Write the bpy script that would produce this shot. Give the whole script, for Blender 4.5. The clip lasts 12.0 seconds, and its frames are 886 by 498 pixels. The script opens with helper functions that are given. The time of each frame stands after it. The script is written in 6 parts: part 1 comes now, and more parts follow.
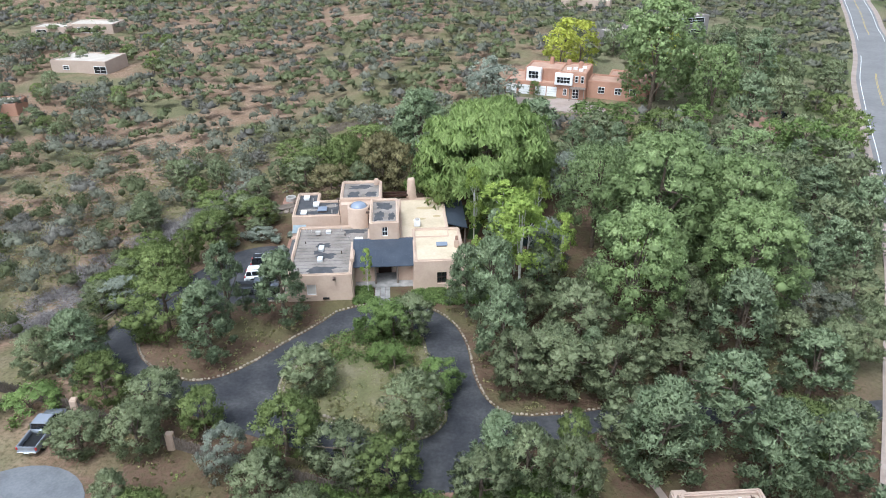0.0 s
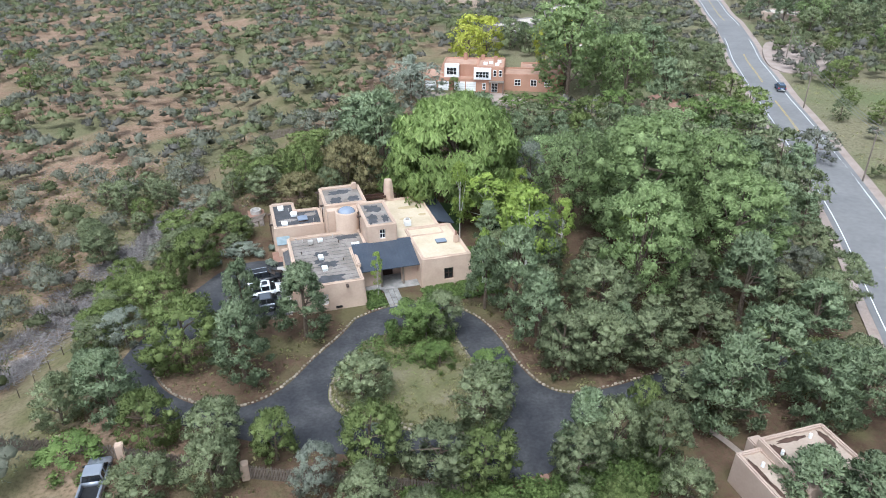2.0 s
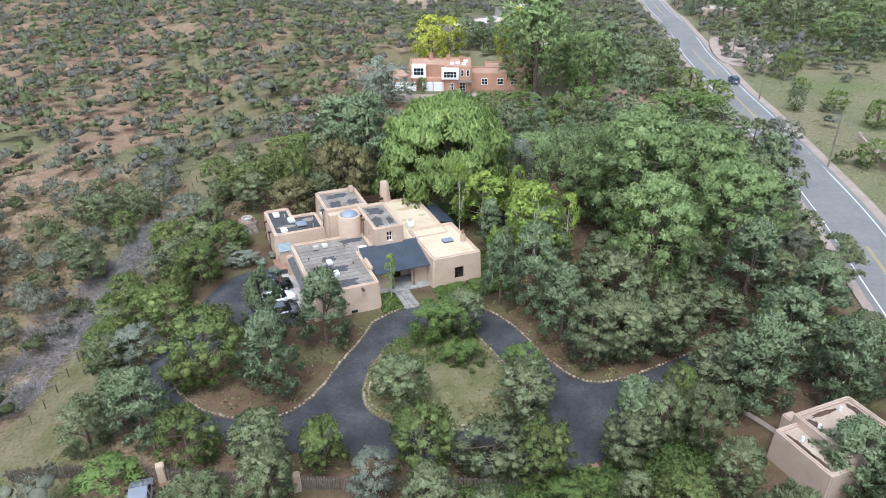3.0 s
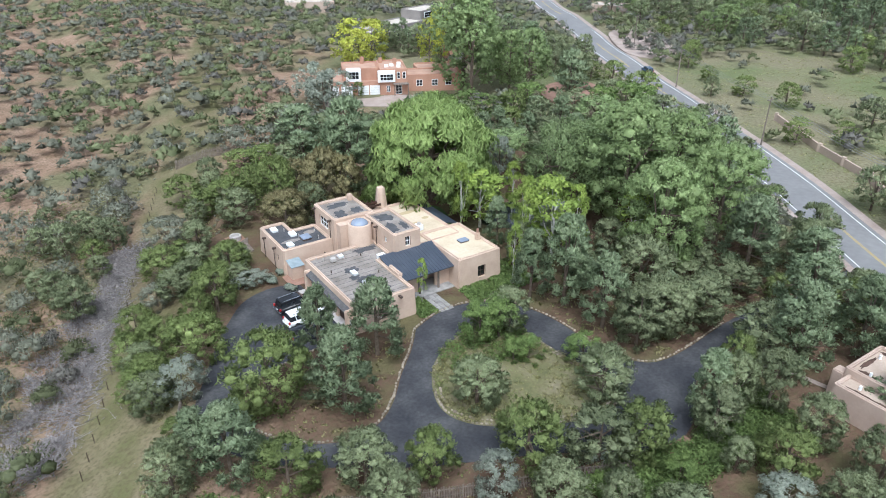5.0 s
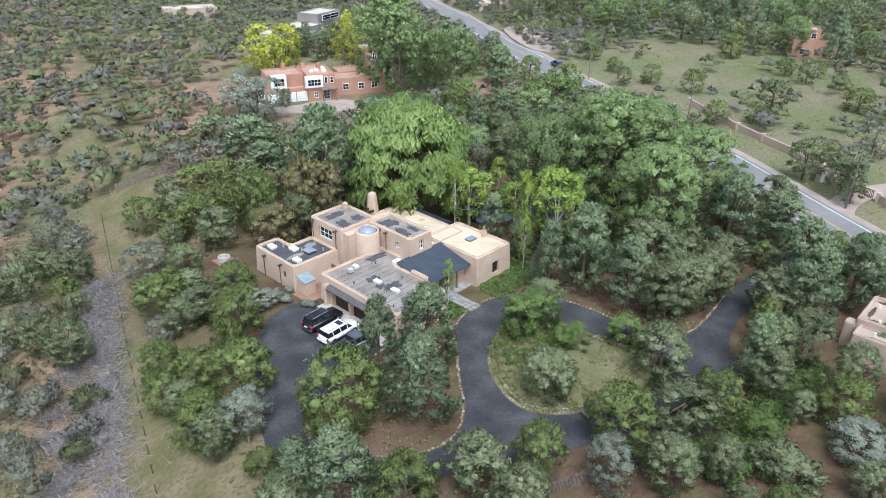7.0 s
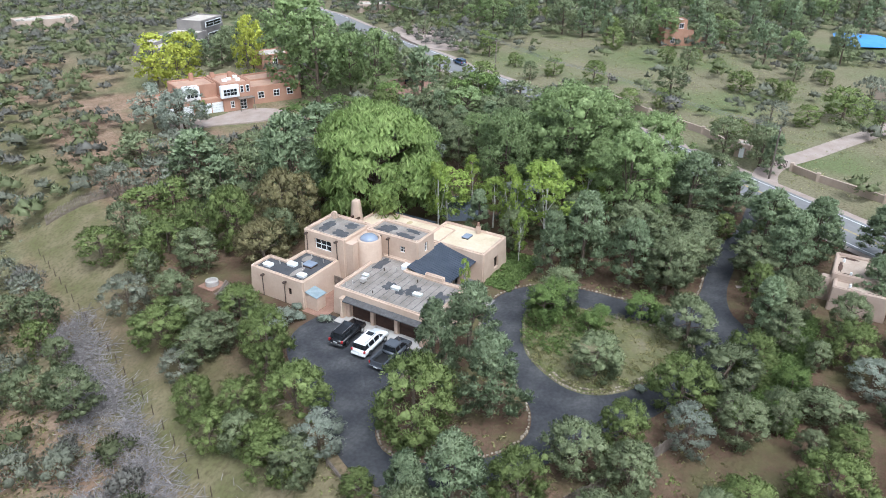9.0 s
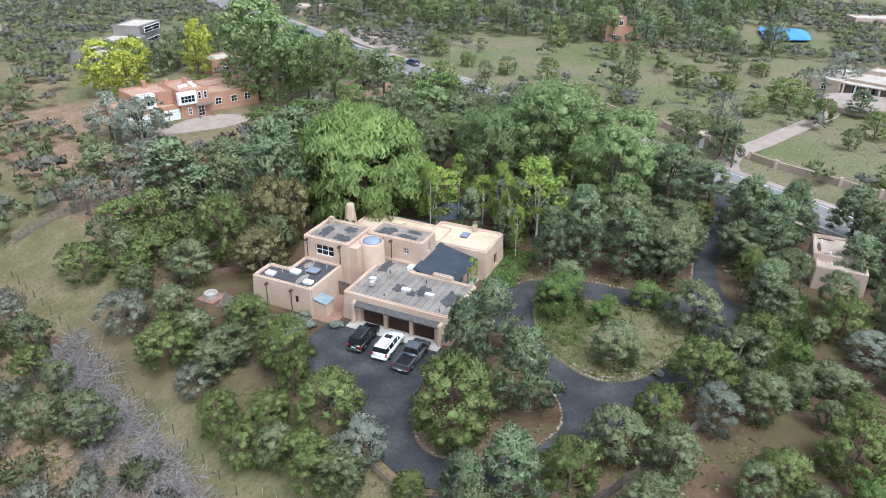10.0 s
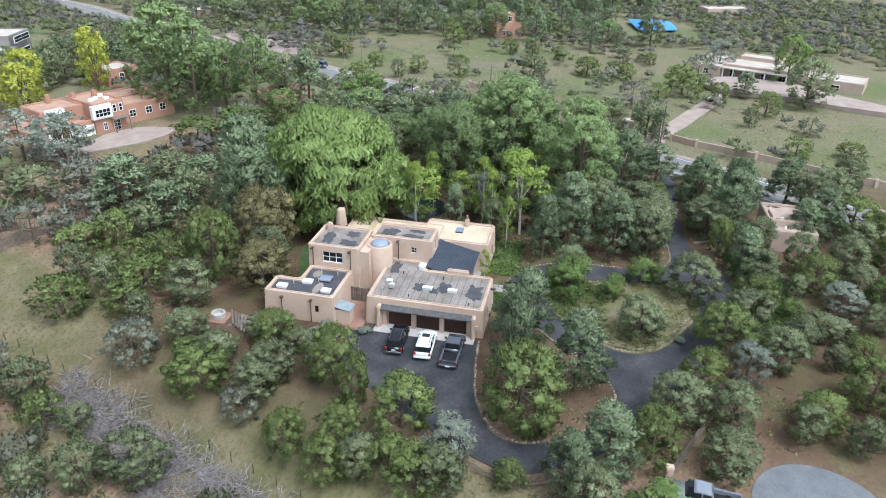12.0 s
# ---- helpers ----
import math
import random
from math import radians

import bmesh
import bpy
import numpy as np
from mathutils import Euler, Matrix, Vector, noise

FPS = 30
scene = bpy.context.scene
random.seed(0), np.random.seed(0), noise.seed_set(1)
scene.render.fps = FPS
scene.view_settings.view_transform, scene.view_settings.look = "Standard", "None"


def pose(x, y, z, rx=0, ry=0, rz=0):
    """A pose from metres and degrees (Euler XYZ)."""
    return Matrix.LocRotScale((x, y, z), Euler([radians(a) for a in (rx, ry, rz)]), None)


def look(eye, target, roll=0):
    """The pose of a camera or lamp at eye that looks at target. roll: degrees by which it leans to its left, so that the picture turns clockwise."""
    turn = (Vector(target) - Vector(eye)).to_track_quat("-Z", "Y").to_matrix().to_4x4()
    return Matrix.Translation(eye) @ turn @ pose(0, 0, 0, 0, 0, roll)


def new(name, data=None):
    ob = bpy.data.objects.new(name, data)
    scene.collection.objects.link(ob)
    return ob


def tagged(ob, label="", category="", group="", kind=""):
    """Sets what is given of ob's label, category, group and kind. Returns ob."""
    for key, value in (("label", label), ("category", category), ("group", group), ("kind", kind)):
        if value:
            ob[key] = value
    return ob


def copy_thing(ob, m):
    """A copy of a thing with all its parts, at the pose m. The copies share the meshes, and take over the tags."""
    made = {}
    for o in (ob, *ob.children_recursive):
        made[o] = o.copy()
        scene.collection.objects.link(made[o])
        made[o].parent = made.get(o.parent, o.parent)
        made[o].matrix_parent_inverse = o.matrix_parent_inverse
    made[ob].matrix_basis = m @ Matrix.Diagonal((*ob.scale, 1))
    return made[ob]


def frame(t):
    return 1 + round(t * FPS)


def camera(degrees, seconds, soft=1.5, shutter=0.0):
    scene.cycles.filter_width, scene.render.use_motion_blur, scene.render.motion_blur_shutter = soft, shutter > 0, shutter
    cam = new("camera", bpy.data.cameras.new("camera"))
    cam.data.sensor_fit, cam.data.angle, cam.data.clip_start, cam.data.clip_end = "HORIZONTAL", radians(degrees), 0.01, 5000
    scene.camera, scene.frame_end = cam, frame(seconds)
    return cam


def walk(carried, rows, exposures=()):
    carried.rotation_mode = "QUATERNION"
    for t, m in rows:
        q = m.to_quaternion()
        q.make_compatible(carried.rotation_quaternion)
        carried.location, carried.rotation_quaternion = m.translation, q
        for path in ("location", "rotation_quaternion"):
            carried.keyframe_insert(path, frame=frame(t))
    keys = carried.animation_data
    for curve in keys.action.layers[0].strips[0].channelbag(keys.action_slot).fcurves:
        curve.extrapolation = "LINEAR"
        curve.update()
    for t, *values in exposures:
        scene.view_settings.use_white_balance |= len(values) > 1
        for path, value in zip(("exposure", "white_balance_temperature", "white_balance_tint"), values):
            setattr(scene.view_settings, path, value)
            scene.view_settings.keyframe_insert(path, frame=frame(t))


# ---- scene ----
cam = camera(64.7, 12.0, soft=1.0)
METRES, EYE, TILT, LEAN, TURN = 115.07, 47.8, 0.0, 0.0, -4.0
ROWS = [
    (0.0, 0.0, 0.0, 0.0, -0.02, -27.87, 0.04),
    (0.5, -0.0403, -0.0018, -0.0005, -3.37, -27.86, 0.06),
    (1.0, -0.0807, -0.0009, -0.0008, -6.71, -27.87, 0.03),
    (1.5, -0.1213, 0.0028, -0.0009, -9.8, -27.86, 0.02),
    (2.0, -0.1615, 0.0092, -0.0009, -12.7, -27.84, -0.0),
    (2.5, -0.2015, 0.0182, -0.0016, -15.57, -27.79, -0.03),
    (3.0, -0.2411, 0.0298, -0.0023, -18.43, -27.74, -0.06),
    (5.0, -0.3951, 0.0994, -0.0046, -29.96, -27.52, -0.29),
    (5.5, -0.4317, 0.1217, -0.0052, -32.86, -27.48, -0.34),
    (6.0, -0.4669, 0.1459, -0.0055, -35.92, -27.44, -0.4),
    (6.5, -0.5008, 0.1721, -0.006, -39.07, -27.4, -0.46),
    (7.0, -0.5326, 0.1998, -0.0062, -42.22, -27.36, -0.49),
    (9.0, -0.6443, 0.3241, -0.0077, -55.11, -27.16, -0.76),
    (9.5, -0.6684, 0.3582, -0.0079, -58.31, -27.09, -0.82),
    (10.0, -0.691, 0.3934, -0.0082, -61.5, -27.03, -0.87),
    (10.5, -0.7117, 0.4293, -0.0086, -64.61, -26.99, -0.91),
    (11.0, -0.7306, 0.466, -0.009, -67.73, -26.94, -1.04),
    (11.5, -0.7476, 0.5032, -0.0094, -70.82, -26.89, -1.19),
    (12.0, -0.763, 0.5415, -0.0098, -73.89, -26.85, -1.33),
]
walk(cam, [(t, pose(0, 0, EYE, TILT, LEAN, TURN) @ pose(METRES * x, METRES * y, METRES * z, 90 + pitch, roll, yaw)) for t, x, y, z, yaw, pitch, roll in ROWS], exposures=[(0.0, 0.52, 5600, 6), (12.0, 0.52, 5600, 6)])

# ---------------------------------------------------------------- light
world = bpy.data.worlds.new("overcast_sky")
scene.world = world
world.use_nodes = True
wn = world.node_tree.nodes
sky = wn.new("ShaderNodeTexSky")
sky.sky_type = "NISHITA"
sky.sun_disc = False
sky.sun_elevation, sky.sun_rotation = radians(58), radians(215)
sky.air_density, sky.dust_density, sky.ozone_density = 1.0, 4.0, 1.0
soften = wn.new("ShaderNodeHueSaturation")
soften.inputs["Saturation"].default_value = 0.35
world.node_tree.links.new(sky.outputs["Color"], soften.inputs["Color"])
world.node_tree.links.new(soften.outputs["Color"], wn["Background"].inputs["Color"])
wn["Background"].inputs["Strength"].default_value = 0.19
sun = new("sun", bpy.data.lights.new("sun", "SUN"))
sun.data.energy, sun.data.angle, sun.data.color = 1.5, radians(25), (1.0, 0.985, 0.96)
sun.matrix_world = look((-40, -60, 150), (0, 0, 0))


# ---------------------------------------------------------------- materials
def material(name, colours, scale=1.0, rough=0.9, metal=0.0, bump=0.0, bump_scale=8.0, island=0.0, detail=6.0, fine=0.0, spec=0.3, obj_random=0.0):
    """A surface whose colours are mixed by noise at two scales; island and obj_random vary the value piece by piece."""
    m = bpy.data.materials.new(name)
    m.use_nodes = True
    n, l = m.node_tree.nodes, m.node_tree.links
    b = n["Principled BSDF"]
    b.inputs["Roughness"].default_value, b.inputs["Metallic"].default_value = rough, metal
    b.inputs["Specular IOR Level"].default_value = spec
    geo = n.new("ShaderNodeNewGeometry")
    noi = n.new("ShaderNodeTexNoise")
    noi.inputs["Scale"].default_value, noi.inputs["Detail"].default_value = scale, detail
    l.new(geo.outputs["Position"], noi.inputs["Vector"])
    ramp = n.new("ShaderNodeValToRGB")
    el = ramp.color_ramp.elements
    for i, c in enumerate(colours):
        p = 0.32 + 0.36 * i / max(1, len(colours) - 1)
        e = el[i] if i < 2 else el.new(p)
        e.position, e.color = p, (*c, 1)
    l.new(noi.outputs["Fac"], ramp.inputs["Fac"])
    out = ramp.outputs["Color"]
    hsv = n.new("ShaderNodeHueSaturation")
    l.new(out, hsv.inputs["Color"])
    value = None
    if island or obj_random:
        src = geo.outputs["Random Per Island"] if island else n.new("ShaderNodeObjectInfo").outputs["Random"]
        mr = n.new("ShaderNodeMapRange")
        k = island or obj_random
        mr.inputs["To Min"].default_value, mr.inputs["To Max"].default_value = 1 - k, 1 + k
        l.new(src, mr.inputs["Value"])
        value = mr.outputs["Result"]
        if island:
            oi = n.new("ShaderNodeObjectInfo")
            mr2 = n.new("ShaderNodeMapRange")
            mr2.inputs["To Min"].default_value, mr2.inputs["To Max"].default_value = 0.82, 1.18
            l.new(oi.outputs["Random"], mr2.inputs["Value"])
            mu = n.new("ShaderNodeMath")
            mu.operation = "MULTIPLY"
            l.new(value, mu.inputs[0])
            l.new(mr2.outputs["Result"], mu.inputs[1])
            value = mu.outputs[0]
    if fine:
        fn = n.new("ShaderNodeTexNoise")
        fn.inputs["Scale"].default_value, fn.inputs["Detail"].default_value = scale * 9, 4
        l.new(geo.outputs["Position"], fn.inputs["Vector"])
        fr = n.new("ShaderNodeMapRange")
        fr.inputs["From Min"].default_value, fr.inputs["From Max"].default_value = 0.3, 0.7
        fr.inputs["To Min"].default_value, fr.inputs["To Max"].default_value = 1 - fine, 1 + fine
        l.new(fn.outputs["Fac"], fr.inputs["Value"])
        if value is None:
            value = fr.outputs["Result"]
        else:
            mu = n.new("ShaderNodeMath")
            mu.operation = "MULTIPLY"
            l.new(value, mu.inputs[0])
            l.new(fr.outputs["Result"], mu.inputs[1])
            value = mu.outputs[0]
    if value is not None:
        l.new(value, hsv.inputs["Value"])
    l.new(hsv.outputs["Color"], b.inputs["Base Color"])
    if bump:
        bn = n.new("ShaderNodeTexNoise")
        bn.inputs["Scale"].default_value, bn.inputs["Detail"].default_value = bump_scale, 5
        l.new(geo.outputs["Position"], bn.inputs["Vector"])
        bp = n.new("ShaderNodeBump")
        bp.inputs["Strength"].default_value, bp.inputs["Distance"].default_value = bump, 0.05
        l.new(bn.outputs["Fac"], bp.inputs["Height"])
        l.new(bp.outputs["Normal"], b.inputs["Normal"])
    return m


def leafy(name, colours, island=0.26, scale=0.5):
    """Leaves: matt, and letting some light through."""
    m = material(name, [tuple(min(0.9, v * 1.62) for v in c) for c in colours], scale=scale, rough=0.7, island=island, spec=0.2)
    n, l = m.node_tree.nodes, m.node_tree.links
    b = n["Principled BSDF"]
    tr = n.new("ShaderNodeBsdfTranslucent")
    l.new(b.inputs["Base Color"].links[0].from_socket, tr.inputs["Color"])
    mx = n.new("ShaderNodeMixShader")
    mx.inputs["Fac"].default_value = 0.35
    l.new(b.outputs["BSDF"], mx.inputs[1])
    l.new(tr.outputs["BSDF"], mx.inputs[2])
    l.new(mx.outputs["Shader"], n["Material Output"].inputs["Surface"])
    return m


STUCCO = material("tan_stucco", [(0.455, 0.335, 0.255), (0.50, 0.375, 0.29), (0.54, 0.41, 0.32)], 0.45, 0.95, bump=0.25, bump_scale=5, fine=0.04)
STUCCO_PINK = material("rose_stucco", [(0.36, 0.2, 0.135), (0.405, 0.23, 0.16), (0.44, 0.255, 0.175)], 0.3, 0.95, bump=0.2, fine=0.04)
STUCCO_BUFF = material("buff_stucco", [(0.40, 0.31, 0.25), (0.46, 0.36, 0.29)], 0.3, 0.95, bump=0.2, fine=0.04)
ROOF_GREY = material("weathered_grey_roofing", [(0.175, 0.15, 0.13), (0.235, 0.205, 0.18), (0.28, 0.25, 0.225)], 0.5, 0.95, bump=0.3, fine=0.12)
ROOF_DARK = material("dark_patch_roofing", [(0.055, 0.055, 0.06), (0.085, 0.085, 0.09)], 0.8, 0.9, fine=0.15)
ROOF_TAN = material("tan_roofing", [(0.47, 0.38, 0.265), (0.54, 0.445, 0.32), (0.58, 0.48, 0.36)], 0.35, 0.95, fine=0.06)
METAL_ROOF = material("slate_blue_metal_roofing", [(0.060, 0.072, 0.095), (0.082, 0.096, 0.122)], 0.6, 0.5, 0.3, fine=0.06)
CANOPY = material("dark_grey_tile", [(0.075, 0.07, 0.07), (0.115, 0.11, 0.11)], 2.5, 0.9, fine=0.2)
ASPHALT = material("worn_asphalt", [(0.030, 0.031, 0.036), (0.046, 0.046, 0.05), (0.075, 0.074, 0.076)], 0.3, 0.85, bump=0.3, bump_scale=30, fine=0.22)
ROADTAR = material("faded_road_asphalt", [(0.17, 0.165, 0.165), (0.21, 0.205, 0.2)], 0.12, 0.9, bump=0.2, fine=0.08)
CONCRETE = material("grey_concrete", [(0.36, 0.33, 0.3), (0.45, 0.42, 0.39)], 0.7, 0.9, fine=0.08)
GRAVEL = material("pale_pink_gravel", [(0.29, 0.225, 0.19), (0.36, 0.295, 0.255)], 0.4, 0.95, fine=0.1)
FLAG = material("grey_flagstone", [(0.2, 0.19, 0.18), (0.32, 0.3, 0.28)], 1.2, 0.9, obj_random=0.2, fine=0.1)
BRICKRED = material("red_paving", [(0.22, 0.125, 0.09), (0.3, 0.18, 0.135)], 0.8, 0.9, fine=0.1)
STONE = material("buff_fieldstone", [(0.22, 0.175, 0.135), (0.31, 0.26, 0.2), (0.38, 0.325, 0.26)], 1.3, 0.95, obj_random=0.3, bump=0.5)
WHITE = material("white_paint", [(0.72, 0.72, 0.71), (0.8, 0.8, 0.79)], 2, 0.6)
YELLOW = material("yellow_line_paint", [(0.42, 0.3, 0.08), (0.5, 0.37, 0.1)], 1, 0.8)
BROWN = material("dark_brown_wood", [(0.035, 0.017, 0.012), (0.055, 0.027, 0.018)], 2, 0.55, fine=0.1)
GREYWOOD = material("weathered_grey_wood", [(0.13, 0.105, 0.085), (0.22, 0.18, 0.15)], 2, 0.9, obj_random=0.25, fine=0.15)
BARK = material("rough_bark", [(0.09, 0.065, 0.045), (0.16, 0.125, 0.095)], 3, 0.95, fine=0.2)
PALEBARK = material("pale_aspen_bark", [(0.42, 0.4, 0.35), (0.62, 0.6, 0.55)], 3, 0.8, fine=0.1)
DEADWOOD = material("grey_dead_branches", [(0.2, 0.178, 0.168), (0.36, 0.325, 0.31)], 2, 0.95, island=0.3)
BLACK = material("black_plastic", [(0.012, 0.012, 0.013), (0.02, 0.02, 0.02)], 3, 0.5)
DARKMETAL = material("rusty_dark_metal", [(0.05, 0.035, 0.03), (0.09, 0.06, 0.045)], 3, 0.6)
CHROME = material("chrome", [(0.6, 0.6, 0.6), (0.65, 0.65, 0.65)], 2, 0.2, 1.0)
RED = material("red_lens", [(0.35, 0.01, 0.01), (0.4, 0.015, 0.015)], 2, 0.3, spec=0.5)
GLASS = material("dark_window_glass", [(0.012, 0.014, 0.017), (0.02, 0.022, 0.026)], 2, 0.06, spec=0.6)
SKYGLASS = material("milky_blue_skylight", [(0.2, 0.235, 0.3), (0.25, 0.285, 0.35)], 1, 0.25, spec=0.5)
ACRYLIC = material("white_skylight_dome", [(0.72, 0.72, 0.70), (0.8, 0.8, 0.79)], 2, 0.3)
TEAL = material("faded_teal_metal", [(0.2, 0.25, 0.27), (0.27, 0.32, 0.34)], 1.5, 0.6, fine=0.1)
POOLBLUE = material("blue_tarpaulin", [(0.06, 0.22, 0.55), (0.09, 0.28, 0.62)], 0.2, 0.6)
WATER = material("dark_pond_water", [(0.012, 0.018, 0.02), (0.02, 0.026, 0.028)], 0.5, 0.06, spec=0.6)
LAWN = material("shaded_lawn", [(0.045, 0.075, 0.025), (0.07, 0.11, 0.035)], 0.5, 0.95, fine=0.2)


def car_paint(name, c, metal=0.2):
    return material(name, [c, tuple(v * 1.08 for v in c)], 1.0, 0.25, metal, spec=0.5)


PAINT_BLACK = car_paint("black_car_paint", (0.012, 0.012, 0.014))
PAINT_WHITE = car_paint("white_car_paint", (0.75, 0.75, 0.74), 0.0)
PAINT_GREY = car_paint("grey_car_paint", (0.15, 0.16, 0.18), 0.6)
PAINT_BLUE = car_paint("blue_car_paint", (0.05, 0.09, 0.16), 0.4)

LEAF = {
    "juniper": leafy("juniper_leaves", [(0.089, 0.111, 0.038), (0.120, 0.147, 0.051), (0.153, 0.181, 0.067)]),
    "pinyon": leafy("pinyon_needles", [(0.106, 0.123, 0.065), (0.142, 0.160, 0.086), (0.179, 0.197, 0.111)]),
    "pine": leafy("pine_needles", [(0.109, 0.138, 0.076), (0.147, 0.179, 0.102), (0.185, 0.217, 0.128)]),
    "willow": leafy("willow_leaves", [(0.122, 0.165, 0.052), (0.160, 0.206, 0.070), (0.191, 0.238, 0.087)]),
    "cottonwood": leafy("cottonwood_leaves", [(0.128, 0.165, 0.067), (0.162, 0.206, 0.087), (0.197, 0.241, 0.109)]),
    "pale": leafy("pale_green_leaves", [(0.145, 0.186, 0.081), (0.186, 0.232, 0.107)]),
    "lime": leafy("yellow_green_leaves", [(0.162, 0.214, 0.052), (0.221, 0.273, 0.065)]),
    "yellow": leafy("yellow_autumn_leaves", [(0.257, 0.277, 0.047), (0.338, 0.344, 0.068)]),
    "silver": leafy("silver_green_leaves", [(0.171, 0.187, 0.145), (0.226, 0.242, 0.193)]),
    "green": leafy("fresh_green_leaves", [(0.090, 0.127, 0.041), (0.130, 0.174, 0.055)]),
    "russet": leafy("russet_leaves", [(0.138, 0.124, 0.063), (0.190, 0.167, 0.083)]),
    "scrub": leafy("grey_green_scrub", [(0.108, 0.110, 0.080), (0.140, 0.145, 0.108), (0.167, 0.170, 0.132)]),
    "purple": leafy("purplish_scrub", [(0.118, 0.11, 0.1), (0.15, 0.14, 0.128)]),
    "dead": DEADWOOD,
    "hill_juniper": leafy("hillside_juniper_leaves", [(0.078, 0.09, 0.042), (0.1, 0.112, 0.055), (0.122, 0.132, 0.07)], 0.2, 0.12),
    "hill_scrub": leafy("hillside_scrub_leaves", [(0.1, 0.104, 0.074), (0.125, 0.128, 0.094), (0.145, 0.147, 0.11)], 0.2, 0.12),
    "hill_purple": leafy("hillside_bare_scrub", [(0.112, 0.107, 0.09), (0.138, 0.13, 0.112)], 0.2, 0.12),
}


# ---------------------------------------------------------------- building helpers
def smooth(v):
    v = min(1.0, max(0.0, v))
    return v * v * (3 - 2 * v)


def height(x, y):
    """The lie of the land: level round the house, falling to a dry valley on its west side."""
    west = smooth((-24 - x + 0.35 * min(60, y - 100)) / 18)
    z = -4.2 * west * smooth((y - 52) / 32)
    far = smooth((math.hypot(x, y - 80) - 50) / 60)
    z += far * 1.3 * noise.noise((x / 38, y / 38, 3.1))
    z -= 0.45 * west * (noise.noise((x / 9, y / 9, 1.7)) + 0.2)
    return z


def link(name, bm, mats, parent=None, label="", smooth_faces=False):
    me = bpy.data.meshes.new(name)
    bm.to_mesh(me)
    bm.free()
    for m in mats if isinstance(mats, (list, tuple)) else [mats]:
        me.materials.append(m)
    if smooth_faces:
        me.polygons.foreach_set("use_smooth", [True] * len(me.polygons))
    ob = new(name, me)
    if parent is not None:
        ob.parent = parent
    if label:
        ob["label"] = label
    return ob


def part(name, bm, mat, parent, label="", smooth_faces=False):
    return link(name, bm, mat, parent, label, smooth_faces)


def base(name, m=None):
    ob = new(name)
    ob.empty_display_size = 0.2
    if m is not None:
        ob.matrix_basis = m
    return ob


def box(x0, x1, y0, y1, z0, z1, bevel=0.0, seg=2, bm=None):
    bm2 = bmesh.new()
    bmesh.ops.create_cube(bm2, size=1)
    for v in bm2.verts:
        v.co = ((x0 + x1) / 2 + v.co.x * (x1 - x0), (y0 + y1) / 2 + v.co.y * (y1 - y0), (z0 + z1) / 2 + v.co.z * (z1 - z0))
    if bevel:
        bmesh.ops.bevel(bm2, geom=bm2.edges[:], offset=bevel, segments=seg, affect="EDGES")
    if bm is None:
        return bm2
    me = bpy.data.meshes.new("tmp")
    bm2.to_mesh(me)
    bm.from_mesh(me)
    bm2.free()
    bpy.data.meshes.remove(me)
    return bm


def tube(p, q, r0, r1, sides=8, bm=None):
    bm = bm or bmesh.new()
    p, q = Vector(p), Vector(q)
    rot = (q - p).to_track_quat("Z", "Y").to_matrix()
    rings = []
    for c, r in ((p, r0), (q, r1)):
        rings.append([bm.verts.new(c + rot @ Vector((r * math.cos(6.28318 * i / sides), r * math.sin(6.28318 * i / sides), 0))) for i in range(sides)])
    for i in range(sides):
        j = (i + 1) % sides
        bm.faces.new((rings[0][i], rings[0][j], rings[1][j], rings[1][i]))
    bm.faces.new(rings[0][::-1])
    bm.faces.new(rings[1])
    return bm


def spline(points, step=0.8, closed=False):
    """A smooth line through control points (Catmull-Rom), sampled about every step metres."""
    p = [Vector(a) for a in points]
    out = []
    k = len(p)
    for i in range(k if closed else k - 1):
        a, b, c, d = (p[(i - 1) % k], p[i], p[(i + 1) % k], p[(i + 2) % k]) if closed else (p[max(0, i - 1)], p[i], p[i + 1], p[min(k - 1, i + 2)])
        m = max(2, int((c - b).length / step))
        for j in range(m):
            t = j / m
            out.append(0.5 * (2 * b + (c - a) * t + (2 * a - 5 * b + 4 * c - d) * t * t + (3 * b - a - 3 * c + d) * t ** 3))
    if not closed:
        out.append(p[-1])
    return out


def inside(x, y, poly):
    hit = False
    j = len(poly) - 1
    for i in range(len(poly)):
        xi, yi, xj, yj = poly[i][0], poly[i][1], poly[j][0], poly[j][1]
        if (yi > y) != (yj > y) and x < (xj - xi) * (y - yi) / (yj - yi) + xi:
            hit = not hit
        j = i
    return hit


def ribbon(line, width, z, lift=False, side=0.0):
    """A strip along a line of plan points; side shifts it to the right."""
    bm = bmesh.new()
    prev = None
    for i, p in enumerate(line):
        d = (line[min(i + 1, len(line) - 1)] - line[max(i - 1, 0)]).normalized()
        n = Vector((d.y, -d.x))
        a, b = p + n * (side - width / 2), p + n * (side + width / 2)
        ha, hb = (height(*a), height(*b)) if lift else (0, 0)
        row = [bm.verts.new((a.x, a.y, z + ha)), bm.verts.new((b.x, b.y, z + hb))]
        if prev:
            bm.faces.new((prev[0], prev[1], row[1], row[0]))
        prev = row
    bmesh.ops.recalc_face_normals(bm, faces=bm.faces[:])
    if bm.faces and sum(f.normal.z for f in bm.faces) < 0:
        bmesh.ops.reverse_faces(bm, faces=bm.faces[:])
    return bm


